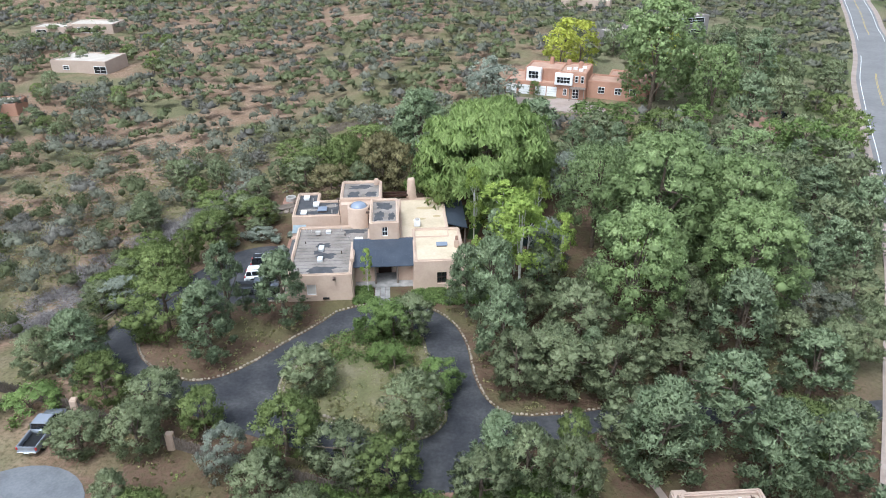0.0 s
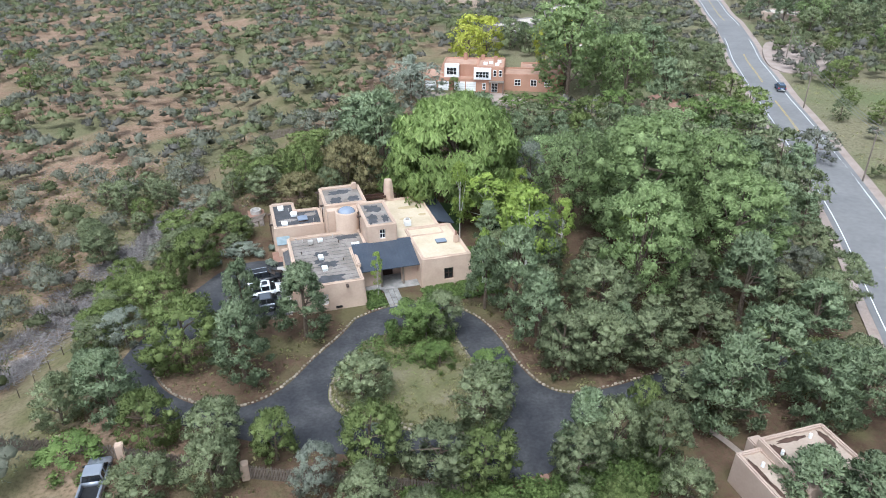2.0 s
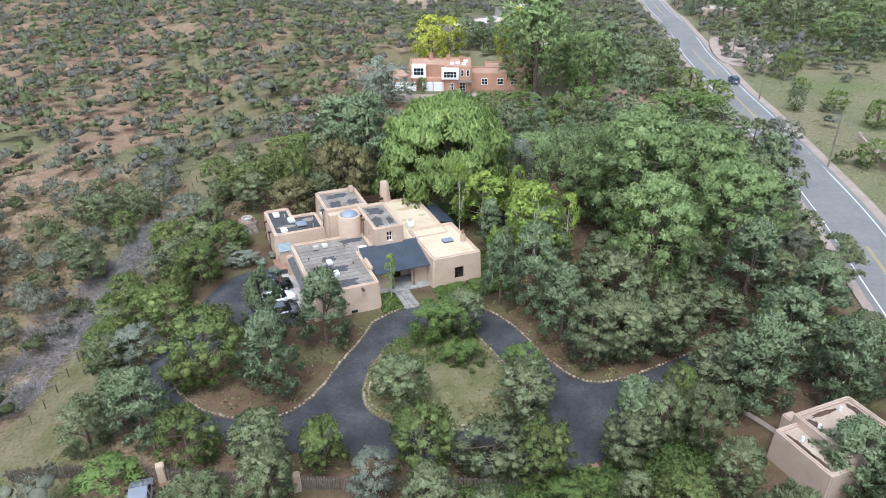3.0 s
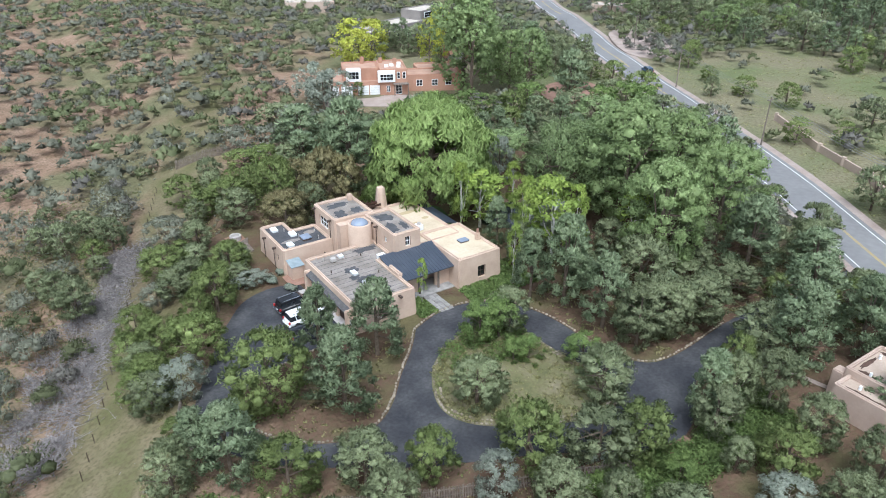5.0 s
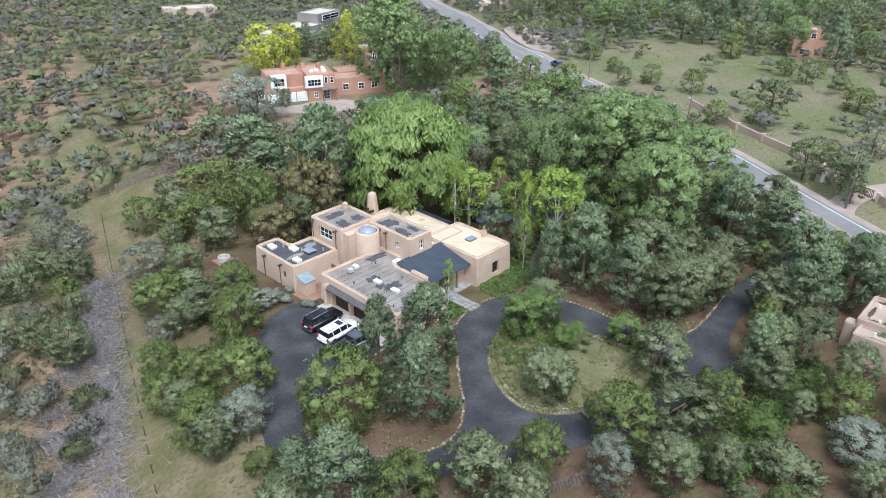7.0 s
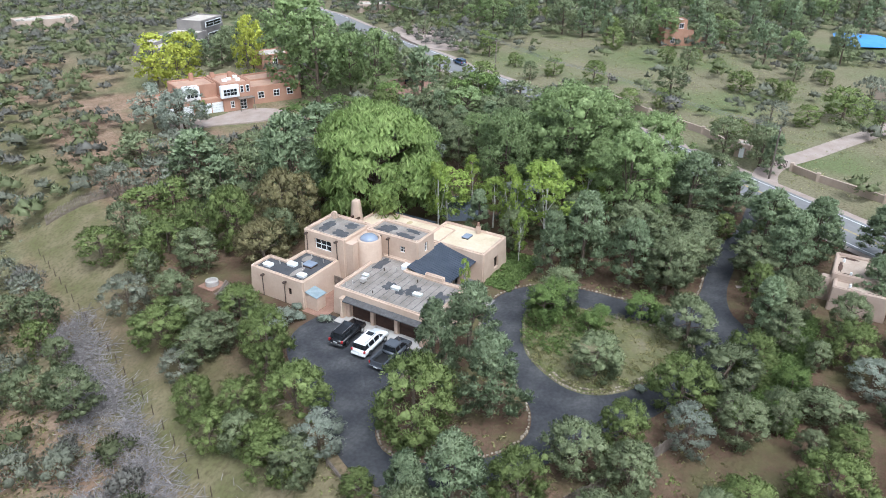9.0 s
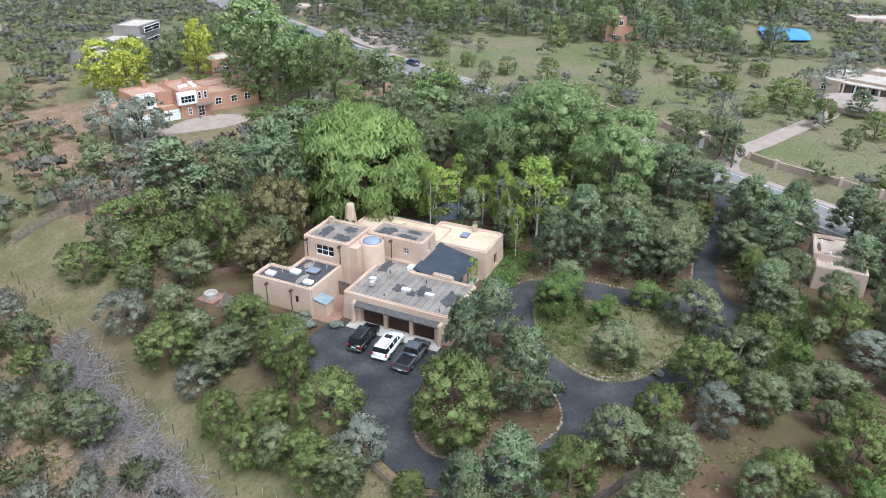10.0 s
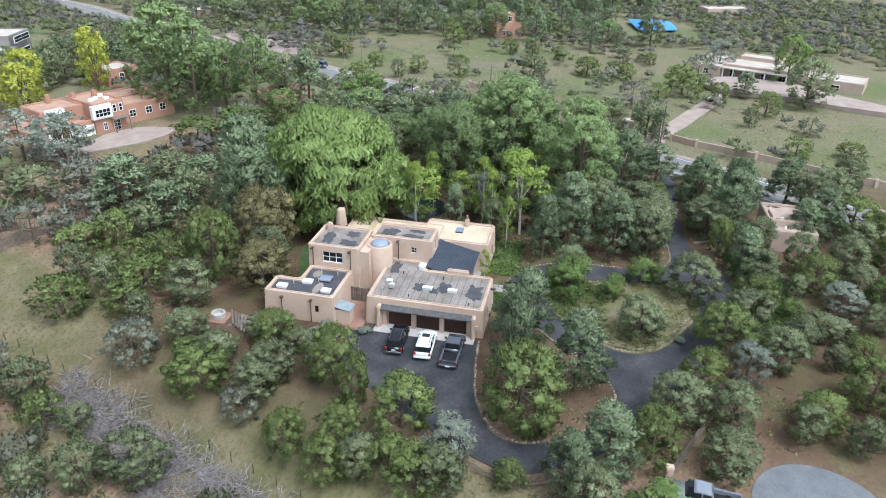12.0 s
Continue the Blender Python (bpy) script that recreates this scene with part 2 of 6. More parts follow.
def sheet(outer, z, holes=(), thick=0.0):
    """A level sheet inside an outline, with holes."""
    from mathutils.geometry import delaunay_2d_cdt
    verts, faces = [], []
    for loop in (outer, *holes):
        k = len(verts)
        verts += [Vector((p[0], p[1])) for p in loop]
        faces.append(list(range(k, k + len(loop))))
    vs, _, fs, *_ = delaunay_2d_cdt(verts, [], faces, 1, 1e-4)
    bm = bmesh.new()
    bv = [bm.verts.new((v.x, v.y, z)) for v in vs]
    for f in fs:
        c = sum((vs[i] for i in f), Vector((0, 0))) / len(f)
        if inside(c.x, c.y, outer) and not any(inside(c.x, c.y, h) for h in holes):
            fa = bm.faces.new([bv[i] for i in f])
            fa.normal_update()
            if fa.normal.z < 0:
                fa.normal_flip()
    if thick:
        r = bmesh.ops.extrude_face_region(bm, geom=bm.faces[:])
        for e in r["geom"]:
            if isinstance(e, bmesh.types.BMVert):
                e.co.z -= thick
        bmesh.ops.recalc_face_normals(bm, faces=bm.faces[:])
    return bm


# ---------------------------------------------------------------- plan of the drives and roads
COURT_EDGE = [(-15.3, 92.2), (-19.5, 92.8), (-23.2, 91.4), (-26.1, 88.1), (-28.8, 84.3), (-31.8, 79.0), (-34.4, 74.3), (-35.2, 70.3), (-33.2, 66.0), (-29.5, 61.7), (-25, 58.6), (-20, 55.3), (-14.6, 52.6), (-8.6, 49.8), (-4.5, 47.2), (-1.4, 45.2), (0.8, 44.4)]
SOUTH_EDGE = [(3.8, 44.2), (6.0, 45.0), (9, 46.9), (12, 49.2), (17, 50.6), (24.4, 51.0), (31.4, 51.2), (38, 51.1), (50, 50.5)]
NORTH_EDGE = [(50, 53.5), (38, 53.2), (30.4, 54.4), (23.9, 54.5), (15.8, 53.6), (10.8, 53.9), (8.4, 56.5), (7.5, 61), (7.3, 66), (6.2, 70.5), (3.9, 73.7), (1, 75.4), (-2, 75.9), (-5, 75.4), (-8, 74.2)]
LOBE_EDGE = [(-8, 74.2), (-10.6, 71), (-14, 67.6), (-16.8, 64.4), (-19.6, 62.3), (-22.9, 61.6), (-26.5, 63.2), (-29.3, 65.9), (-30.8, 68.7), (-31.4, 71.4), (-30, 74), (-26, 76.1), (-21.4, 77.1), (-15.3, 77.7)]
ISLAND_EDGE = [(-12.6, 63.5), (-13.5, 60.3), (-12.7, 57.7), (-10.4, 55.4), (-7.2, 53.6), (-4, 51.9), (-0.9, 51), (2, 51.2), (4, 53.3), (4.2, 56), (3.3, 60), (2.9, 64), (2.4, 68), (0.6, 70.4), (-2.5, 71), (-6.2, 69.6), (-10, 67.3)]
DRIVE = spline(COURT_EDGE) + spline(SOUTH_EDGE) + spline(NORTH_EDGE)[:-1] + spline(LOBE_EDGE)
ISLAND = spline(ISLAND_EDGE, closed=True)
LOBE = spline(LOBE_EDGE)
ROAD = spline([(10, -60), (22, -20), (35, 19), (55, 51), (74, 80), (96, 119), (124, 170), (150, 212), (188, 281), (250, 400), (420, 720)], 4)
FAR_ROAD_W = 9.6


# ---------------------------------------------------------------- ground
def ground_material():
    m = bpy.data.materials.new("dry_grass_and_red_soil")
    m.use_nodes = True
    n, l = m.node_tree.nodes, m.node_tree.links
    b = n["Principled BSDF"]
    b.inputs["Roughness"].default_value = 0.98
    b.inputs["Specular IOR Level"].default_value = 0.1
    geo = n.new("ShaderNodeNewGeometry")

    def noi(scale, detail, lo, hi):
        t = n.new("ShaderNodeTexNoise")
        t.inputs["Scale"].default_value, t.inputs["Detail"].default_value = scale, detail
        l.new(geo.outputs["Position"], t.inputs["Vector"])
        r = n.new("ShaderNodeMapRange")
        r.inputs["From Min"].default_value, r.inputs["From Max"].default_value = lo, hi
        l.new(t.outputs["Fac"], r.inputs["Value"])
        return r.outputs["Result"]

    def mix(fac, a, c):
        x = n.new("ShaderNodeMix")
        x.data_type = "RGBA"
        l.new(fac, x.inputs["Factor"])
        for s, v in ((x.inputs[6], a), (x.inputs[7], c)):
            if isinstance(v, tuple):
                s.default_value = (*v, 1)
            else:
                l.new(v, s)
        return x.outputs[2]

    sep = n.new("ShaderNodeSeparateXYZ")
    l.new(geo.outputs["Position"], sep.inputs["Vector"])

    def band(axis, lo, hi):
        r = n.new("ShaderNodeMapRange")
        r.inputs["From Min"].default_value, r.inputs["From Max"].default_value = lo, hi
        l.new(sep.outputs[axis], r.inputs["Value"])
        return r.outputs["Result"]

    grass = mix(noi(0.5, 6, 0.35, 0.65), (0.13, 0.125, 0.065), (0.2, 0.185, 0.105))
    grass = mix(noi(0.05, 3, 0.4, 0.62), grass, (0.145, 0.142, 0.075))
    soil = mix(noi(0.35, 7, 0.35, 0.65), (0.235, 0.15, 0.1), (0.31, 0.215, 0.155))
    west = mix(noi(0.045, 6, 0.39, 0.53), grass, soil)
    litter = mix(noi(0.3, 7, 0.36, 0.66), (0.082, 0.05, 0.034), (0.14, 0.09, 0.062))
    litter = mix(noi(0.16, 5, 0.5, 0.62), litter, (0.115, 0.1, 0.05))
    meadow = mix(noi(0.035, 5, 0.38, 0.55), (0.14, 0.165, 0.075), (0.205, 0.185, 0.115))
    # a mown strip of grass runs along the wire fence on the western slope
    along = n.new("ShaderNodeVectorMath")
    along.operation = "DOT_PRODUCT"
    along.inputs[1].default_value = (1, -0.37, 0)
    l.new(geo.outputs["Position"], along.inputs[0])
    edges = []
    for lo, hi in ((-77, -74.5), (-60, -64)):
        e = n.new("ShaderNodeMapRange")
        e.inputs["From Min"].default_value, e.inputs["From Max"].default_value = lo, hi
        l.new(along.outputs["Value"], e.inputs["Value"])
        edges.append(e.outputs["Result"])
    both = n.new("ShaderNodeMath")
    both.operation = "MULTIPLY"
    l.new(edges[0], both.inputs[0])
    l.new(edges[1], both.inputs[1])
    turf = mix(noi(0.22, 7, 0.38, 0.64), (0.125, 0.122, 0.055), (0.2, 0.165, 0.1))
    west = mix(both.outputs[0], west, turf)
    base_c = mix(band("X", -36, -24), west, litter)
    base_c = mix(band("Y", 112, 126), base_c, west)
    base_c = mix(band("X", 44, 60), base_c, meadow)
    spots = mix(noi(2.2, 6, 0.45, 0.75), base_c, (0.1, 0.085, 0.045))
    l.new(spots, b.inputs["Base Color"])
    bp = n.new("ShaderNodeBump")
    bp.inputs["Strength"].default_value, bp.inputs["Distance"].default_value = 0.6, 0.3
    l.new(noi(1.6, 8, 0.2, 0.8), bp.inputs["Height"])
    l.new(bp.outputs["Normal"], b.inputs["Normal"])
    return m


def ground():
    def lines(lo, hi, step, far):
        a = [lo - far, lo - far * 0.5, lo - far * 0.2, lo - far * 0.08]
        a += [lo + step * i for i in range(int((hi - lo) / step) + 1)]
        return a + [hi + far * 0.08, hi + far * 0.2, hi + far * 0.5, hi + far]
    xs, ys = lines(-190, 330, 2.6, 2500), lines(-60, 440, 2.6, 2500)
    verts = [(x, y, height(x, y)) for y in ys for x in xs]
    k = len(xs)
    faces = [(j * k + i, j * k + i + 1, (j + 1) * k + i + 1, (j + 1) * k + i) for j in range(len(ys) - 1) for i in range(k - 1)]
    me = bpy.data.meshes.new("ground")
    me.from_pydata(verts, [], faces)
    me.polygons.foreach_set("use_smooth", [True] * len(me.polygons))
    me.materials.append(ground_material())
    return tagged(new("ground", me), "reddish soil with dry grass and bare patches", "ground", kind="structure")


ground()
tagged(link("road", sheet(DRIVE, 0.03, [ISLAND], 0.1), ASPHALT), "dark asphalt driveway looping round a planted island", "driveway", kind="structure")
island_grass = material("island_grass", [(0.1, 0.105, 0.045), (0.145, 0.135, 0.065), (0.19, 0.165, 0.1)], 0.4, 0.98, bump=0.8, bump_scale=3, fine=0.2)


def mound(outline, top, z0):
    bm = bmesh.new()
    cx = sum(p[0] for p in outline) / len(outline)
    cy = sum(p[1] for p in outline) / len(outline)
    rings = []
    for s in (1, 0.93, 0.8, 0.6, 0.4, 0.2):
        rings.append([bm.verts.new((cx + (p[0] - cx) * s, cy + (p[1] - cy) * s, z0 + top * (1 - s ** 3) + (0.12 * noise.noise((p[0] * s, p[1] * s, 5)) if s < 1 else 0))) for p in outline])
    for a, b in zip(rings, rings[1:]):
        for i in range(len(outline)):
            j = (i + 1) % len(outline)
            bm.faces.new((a[i], a[j], b[j], b[i]))
    bm.faces.new(rings[-1])
    bmesh.ops.recalc_face_normals(bm, faces=bm.faces[:])
    if sum(f.normal.z for f in bm.faces) < 0:
        bmesh.ops.reverse_faces(bm, faces=bm.faces[:])
    return bm


tagged(link("island_mound", mound(ISLAND, 0.45, 0.02), island_grass, smooth_faces=True), "grassy planted island inside the driveway loop", "ground", kind="structure")
road = tagged(link("road", ribbon(ROAD, FAR_ROAD_W, 0.25, True), ROADTAR), "pale grey two-lane country road", "road", kind="structure")
for s, w, mat in ((-0.14, 0.12, YELLOW), (0.14, 0.12, YELLOW), (-3.9, 0.14, WHITE), (3.9, 0.14, WHITE)):
    link("line", ribbon(ROAD, w, 0.262, True, s), mat, road)


# ---------------------------------------------------------------- the adobe house
def cut(ob, boxes):
    """Cuts box-shaped niches (x0, x1, y0, y1, z0, z1) into a mesh."""
    bm = bmesh.new()
    for b in boxes:
        box(*b, bm=bm)
    me = bpy.data.meshes.new("cutter")
    bm.to_mesh(me)
    bm.free()
    c = new("cutter", me)
    mod = ob.modifiers.new("cut", "BOOLEAN")
    mod.object, mod.operation, mod.solver = c, "DIFFERENCE", "EXACT"
    bpy.context.view_layer.update()
    done = bpy.data.meshes.new_from_object(ob.evaluated_get(bpy.context.evaluated_depsgraph_get()))
    ob.modifiers.clear()
    old = ob.data
    ob.data = done
    bpy.data.meshes.remove(old)
    bpy.data.objects.remove(c)
    bpy.data.meshes.remove(me)


def adobe(parent, outline, top, drop=0.45, wall=0.42, lean=0.22, mat=None, round_=0.16, z0=-0.4, name="wall"):
    """A rounded, slightly battered earthen block with a parapet: outline counter-clockwise, at the top of the wall."""
    n = len(outline)
    def inset(d):
        out = []
        for i in range(n):
            a, b, c = Vector(outline[i - 1]), Vector(outline[i]), Vector(outline[(i + 1) % n])
            e, f = (b - a).normalized(), (c - b).normalized()
            ne, nf = Vector((-e.y, e.x)), Vector((-f.y, f.x))
            out.append(b + (ne + nf) / (1 + ne.dot(nf)) * d)
        return out
    bm = bmesh.new()
    rings = [[bm.verts.new((p.x, p.y, z)) for p in inset(d)] for d, z in ((-lean, z0), (0, top), (wall, top), (wall, top - drop))]
    for a, b in zip(rings, rings[1:]):
        for i in range(n):
            j = (i + 1) % n
            bm.faces.new((a[i], a[j], b[j], b[i]))
    bm.faces.new(rings[-1])
    bm.faces.new(rings[0][::-1])
    bm.verts.index_update()
    sharp = [e for e in bm.edges if min(v.co.z for v in e.verts) > top - 0.01 or (abs(e.verts[0].co.z - e.verts[1].co.z) > 1.5)]
    bmesh.ops.bevel(bm, geom=sharp, offset=round_, segments=3, affect="EDGES", clamp_overlap=True)
    bmesh.ops.recalc_face_normals(bm, faces=bm.faces[:])
    return part(name, bm, mat or STUCCO, parent)


def deck(parent, outline, z, mat, name="roof"):
    return part(name, sheet([Vector(p) for p in outline], z, (), 0.06), mat, parent)


def window(parent, x, y, z, w, h, face, panes=(1, 2), sash=None, glass=None):
    """A window of w x h metres in the wall facing 'w' or 's', its bottom at z, set at the niche's back."""
    sash = sash or WHITE
    win = base("window", pose(x, y, z, 0, 0, -90 if face == "w" else 0))
    win.parent = parent
    bm = bmesh.new()
    t = 0.07
    for a in ((-w / 2, w / 2, 0, t), (-w / 2, w / 2, h - t, h), (-w / 2, -w / 2 + t, t, h - t), (w / 2 - t, w / 2, t, h - t)):
        box(a[0], a[1], -0.06, 0.05, a[2], a[3], bm=bm)
    for i in range(1, panes[0]):
        u = -w / 2 + w * i / panes[0]
        box(u - t / 2, u + t / 2, -0.05, 0.05, t, h - t, bm=bm)
    for i in range(1, panes[1]):
        v = h * i / panes[1]
        box(-w / 2 + t, w / 2 - t, -0.045, 0.045, v - t / 2, v + t / 2, bm=bm)
    part("frame", bm, sash, win)
    part("pane", box(-w / 2 + 0.02, w / 2 - 0.02, 0.0, 0.02, 0.02, h - 0.02), glass or GLASS, win)
    return win


def canale(parent, x, y, z, face):
    """A roof drain spout with a dark stain-coloured downpipe below it."""
    d = Vector((-1, 0, 0)) if face == "w" else Vector((0, -1, 0))
    p = Vector((x, y, z))
    bm = bmesh.new()
    a, b = p - d * 0.2, p + d * 0.55
    if face == "w":
        box(b.x, a.x, y - 0.16, y + 0.16, z - 0.12, z + 0.1, 0.03, 1, bm)
    else:
        box(x - 0.16, x + 0.16, b.y, a.y, z - 0.12, z + 0.1, 0.03, 1, bm)
    return part("drain_spout", bm, DARKMETAL, parent)


def downpipe(parent, x, y, z0, z1):
    bm = tube((x, y, z0), (x, y, z1), 0.06, 0.06, 6)
    return part("downpipe", bm, DARKMETAL, parent)


def skylight(parent, x, y, z, w, d, mat, h=0.28):
    s = base("skylight", pose(x, y, z))
    s.parent = parent
    part("curb", box(-w / 2, w / 2, -d / 2, d / 2, -0.1, h * 0.6, 0.02, 1), WHITE if mat is ACRYLIC else DARKMETAL, s)
    part("dome", box(-w / 2 - 0.05, w / 2 + 0.05, -d / 2 - 0.05, d / 2 + 0.05, h * 0.6, h, 0.06, 2), mat, s)


def patch(parent, x, y, z, rx, ry, seed):
    """An irregular dark repair on the roofing."""
    rnd = random.Random(seed)
    ph = [rnd.uniform(0, 6.28) for _ in range(4)]
    pts = []
    for i in range(44):
        a = 6.28318 * i / 44
        k = 0.92 / max(abs(math.cos(a)), abs(math.sin(a))) ** 0.75
        k *= 1 + 0.12 * math.sin(2 * a + ph[0]) + 0.13 * math.sin(5 * a + ph[1]) + 0.08 * math.sin(9 * a + ph[2]) + rnd.uniform(-0.05, 0.05)
        pts.append(Vector((x + rx * k * math.cos(a), y + ry * k * math.sin(a))))
    part("roof_patch", sheet(pts, z, (), 0.004), ROOF_DARK, parent)


house = tagged(base("house"), "tan stucco adobe house with flat parapet roofs", "house")
# garage block, with its roof running north to the tower
g = adobe(house, [(-14.4, 77.3), (-6.2, 77.3), (-6.2, 85.9), (-4.0, 85.9), (-4.0, 91.4), (-14.4, 91.4)], 3.8)
cut(g, [(-15.6, -14.1, 78.7, 89.3, -0.6, 2.55), (-12.0, -10.8, 76.0, 77.55, 0.75, 2.35)])
deck(house, [(-14.05, 77.65), (-6.55, 77.65), (-6.55, 86.3), (-4.3, 86.3), (-4.3, 91.05), (-14.05, 91.05)], 3.42, ROOF_GREY)
for i in range(13):
    y = 78.6 + i * 0.95
    part("roofing_seam", box(-14.0, -6.6, y, y + 0.05, 3.41, 3.432), ROOF_DARK, house)
for i, (x, y, rx, ry) in enumerate(((-10.2, 79.0, 1.9, 0.9), (-9.9, 82.8, 1.2, 0.9), (-10.9, 84.0, 0.7, 0.6), (-10.4, 85.9, 0.9, 0.75), (-6.2, 90.0, 1.5, 0.7))):
    patch(house, x, y, 3.437, rx, ry, i)
for x, y in ((-10.0, 89.8), (-10.6, 84.8), (-10.5, 81.7)):
    skylight(house, x, y, 3.42, 0.66, 1.15 if y < 89 else 0.75, ACRYLIC, 0.3)
skylight(house, -5.6, 86.6, 3.42, 1.0, 0.8, ACRYLIC, 0.6)
for i in range(3):
    y0 = 79.0 + i * 3.45
    d = base("garage_door", pose(-14.22, y0 + 1.4, 0.03))
    d.parent = house
    part("panel", box(-0.02, 0.1, -1.4, 1.4, 0, 2.3), BROWN, d)
    for k in range(1, 4):
        part("rail", box(-0.05, -0.015, -1.4, 1.4, k * 0.56 - 0.02, k * 0.56 + 0.02), BROWN, d)
for y in (78.85, 82.12, 85.57, 89.15):
    part("garage_post", box(-14.62, -14.05, y - 0.26, y + 0.26, -0.1, 2.5, 0.06), STUCCO, house)
part("garage_apron", box(-16.2, -14.0, 78.0, 90.2, -0.1, 0.065), CONCRETE, house)
bm = bmesh.new()
vs = [bm.verts.new(v) for v in ((-15.2, 78.5, 2.55), (-15.2, 89.5, 2.55), (-14.3, 89.5, 2.95), (-14.3, 78.5, 2.95))]
bm.faces.new(vs)
r = bmesh.ops.extrude_face_region(bm, geom=bm.faces[:])
for e in r["geom"]:
    if isinstance(e, bmesh.types.BMVert):
        e.co.z -= 0.14
bmesh.ops.recalc_face_normals(bm, faces=bm.faces[:])
part("garage_canopy", bm, CANOPY, house, "dark grey tiled canopy over the garage doors")
for y in (78.25, 89.75):
    part("buttress", box(-15.3, -14.2, y - 0.24, y + 0.24, -0.2, 2.95, 0.12, 3), STUCCO, house)
window(house, -11.4, 77.5, 0.75, 1.15, 1.6, "s", (1, 1), WHITE, material("pale_blind", [(0.5, 0.47, 0.43), (0.6, 0.56, 0.52)], 1, 0.7))
canale(house, -8.4, 77.2, 3.3, "s")
part("vent", box(-10.0, -9.2, 76.98, 77.16, 0.25, 0.5), BLACK, house)
part("meter_box", box(-14.85, -14.6, 77.75, 78.05, 1.0, 1.7, 0.03, 1), CONCRETE, house)
for x, y, h in ((-13.2, 90.4, 0.55), (-12.4, 90.0, 0.45), (-8.2, 90.3, 0.5), (-7.6, 88.6, 0.4), (-6.9, 87.2, 0.6), (-12.9, 86.6, 0.35), (-7.8, 83.4, 0.4), (-13.1, 79.2, 0.3)):
    part("vent_pipe", tube((x, y, 3.4), (x, y, 3.42 + h), 0.07, 0.07, 8), CONCRETE if h > 0.42 else DARKMETAL, house)
cool = base("roof_unit", pose(-11.4, 89.1, 3.42))
cool.parent = house
part("cabinet", box(-0.35, 0.35, -0.3, 0.3, 0.12, 0.62, 0.04, 1), CONCRETE, cool)
part("stand", box(-0.3, 0.3, -0.25, 0.25, 0.0, 0.13), DARKMETAL, cool)
# west wing
w_ = adobe(house, [(-15.8, 95.1), (-8.6, 95.1), (-8.6, 100.8), (-12.2, 100.8), (-12.2, 103.9), (-15.8, 103.9)], 3.75)
cut(w_, [(-16.6, -15.6, 97.0, 97.5, 1.35, 2.25)])
deck(house, [(-15.45, 95.45), (-8.9, 95.45), (-8.9, 100.45), (-12.55, 100.45), (-12.55, 103.55), (-15.45, 103.55)], 3.36, ROOF_DARK)
for i, (x, y, rx, ry) in enumerate(((-13.6, 97.9, 1.4, 0.5), (-10.2, 99.2, 0.9, 0.6))):
    b = sheet([Vector((x + rx * math.cos(a * 0.35), y + ry * math.sin(a * 0.35))) for a in range(18)], 3.372)
    part("roof_patch", b, ROOF_GREY, house)
for x, y, w, d, m in ((-14.3, 102.2, 0.8, 1.2, ACRYLIC), (-12.6, 99.6, 0.85, 1.2, ACRYLIC), (-11.5, 97.6, 1.3, 1.5, SKYGLASS), (-14.2, 96.6, 0.8, 1.1, ACRYLIC)):
    skylight(house, x, y, 3.36, w, d, m, 0.36)
for x, y, h in ((-13.2, 101.2, 0.5), (-12.2, 98.3, 0.6), (-10.0, 96.6, 0.5), (-9.6, 98.9, 0.45), (-13.3, 97.3, 0.35)):
    part("vent_pipe", tube((x, y, 3.34), (x, y, 3.36 + h), 0.07, 0.07, 8), CONCRETE, house)
window(house, -15.75, 97.25, 1.35, 0.45, 0.9, "w", (1, 2), BROWN)
for y in (101.6, 97.9):
    canale(house, -15.8, y, 3.0, "w")
    downpipe(house, -16.15, y, 0, 2.95)
# two-storey north block
u = adobe(house, [(-8.5, 94.2), (-2.4, 94.2), (-2.4, 101.0), (-8.5, 101.0)], 6.75, lean=0.12)
cut(u, [(-9.4, -8.2, 96.4, 99.2, 4.25, 5.75)])
deck(house, [(-8.1, 94.6), (-2.8, 94.6), (-2.8, 100.6), (-8.1, 100.6)], 6.36, ROOF_GREY)
for i, (x, y, rx, ry) in enumerate(((-6.6, 96.2, 0.9, 1.2), (-4.0, 96.4, 0.8, 1.0), (-5.6, 99.2, 1.7, 0.75))):
    patch(house, x, y, 6.366, rx, ry, 20 + i)
window(house, -8.28, 97.8, 4.25, 2.7, 1.5, "w", (3, 2), WHITE)
for y in (100.4, 95.4):
    canale(house, -8.5, y, 6.2, "w")
    downpipe(house, -8.75, y - 0.1, 3.5, 6.15)
part("stove_pipe", box(-3.6, -2.9, 99.6, 100.3, 6.3, 7.35, 0.12, 2), STUCCO, house)
# two-storey south block
s_ = adobe(house, [(-4.05, 85.8), (0.05, 85.8), (0.05, 94.0), (-4.05, 94.0)], 6.75, lean=0.1)
cut(s_, [(-2.35, -1.55, 85.0, 86.1, 4.55, 5.95), (-4.6, -3.75, 87.8, 88.6, 4.6, 5.5)])
deck(house, [(-3.65, 86.2), (-0.35, 86.2), (-0.35, 93.6), (-3.65, 93.6)], 6.36, ROOF_GREY)
for i, (x, y, rx, ry) in enumerate(((-2.0, 91.9, 1.15, 1.15), (-2.7, 88.6, 0.7, 1.5), (-1.0, 88.4, 0.45, 1.2))):
    patch(house, x, y, 6.366, rx, ry, 30 + i)
window(house, -1.95, 86.06, 4.55, 0.78, 1.38, "s", (2, 2), WHITE)
window(house, -3.8, 88.2, 4.6, 0.78, 0.88, "w", (2, 2), WHITE)
canale(house, -4.05, 90.3, 6.2, "w")
downpipe(house, -4.3, 90.2, 3.4, 6.15)
canale(house, -4.05, 91.6, 6.2, "w")
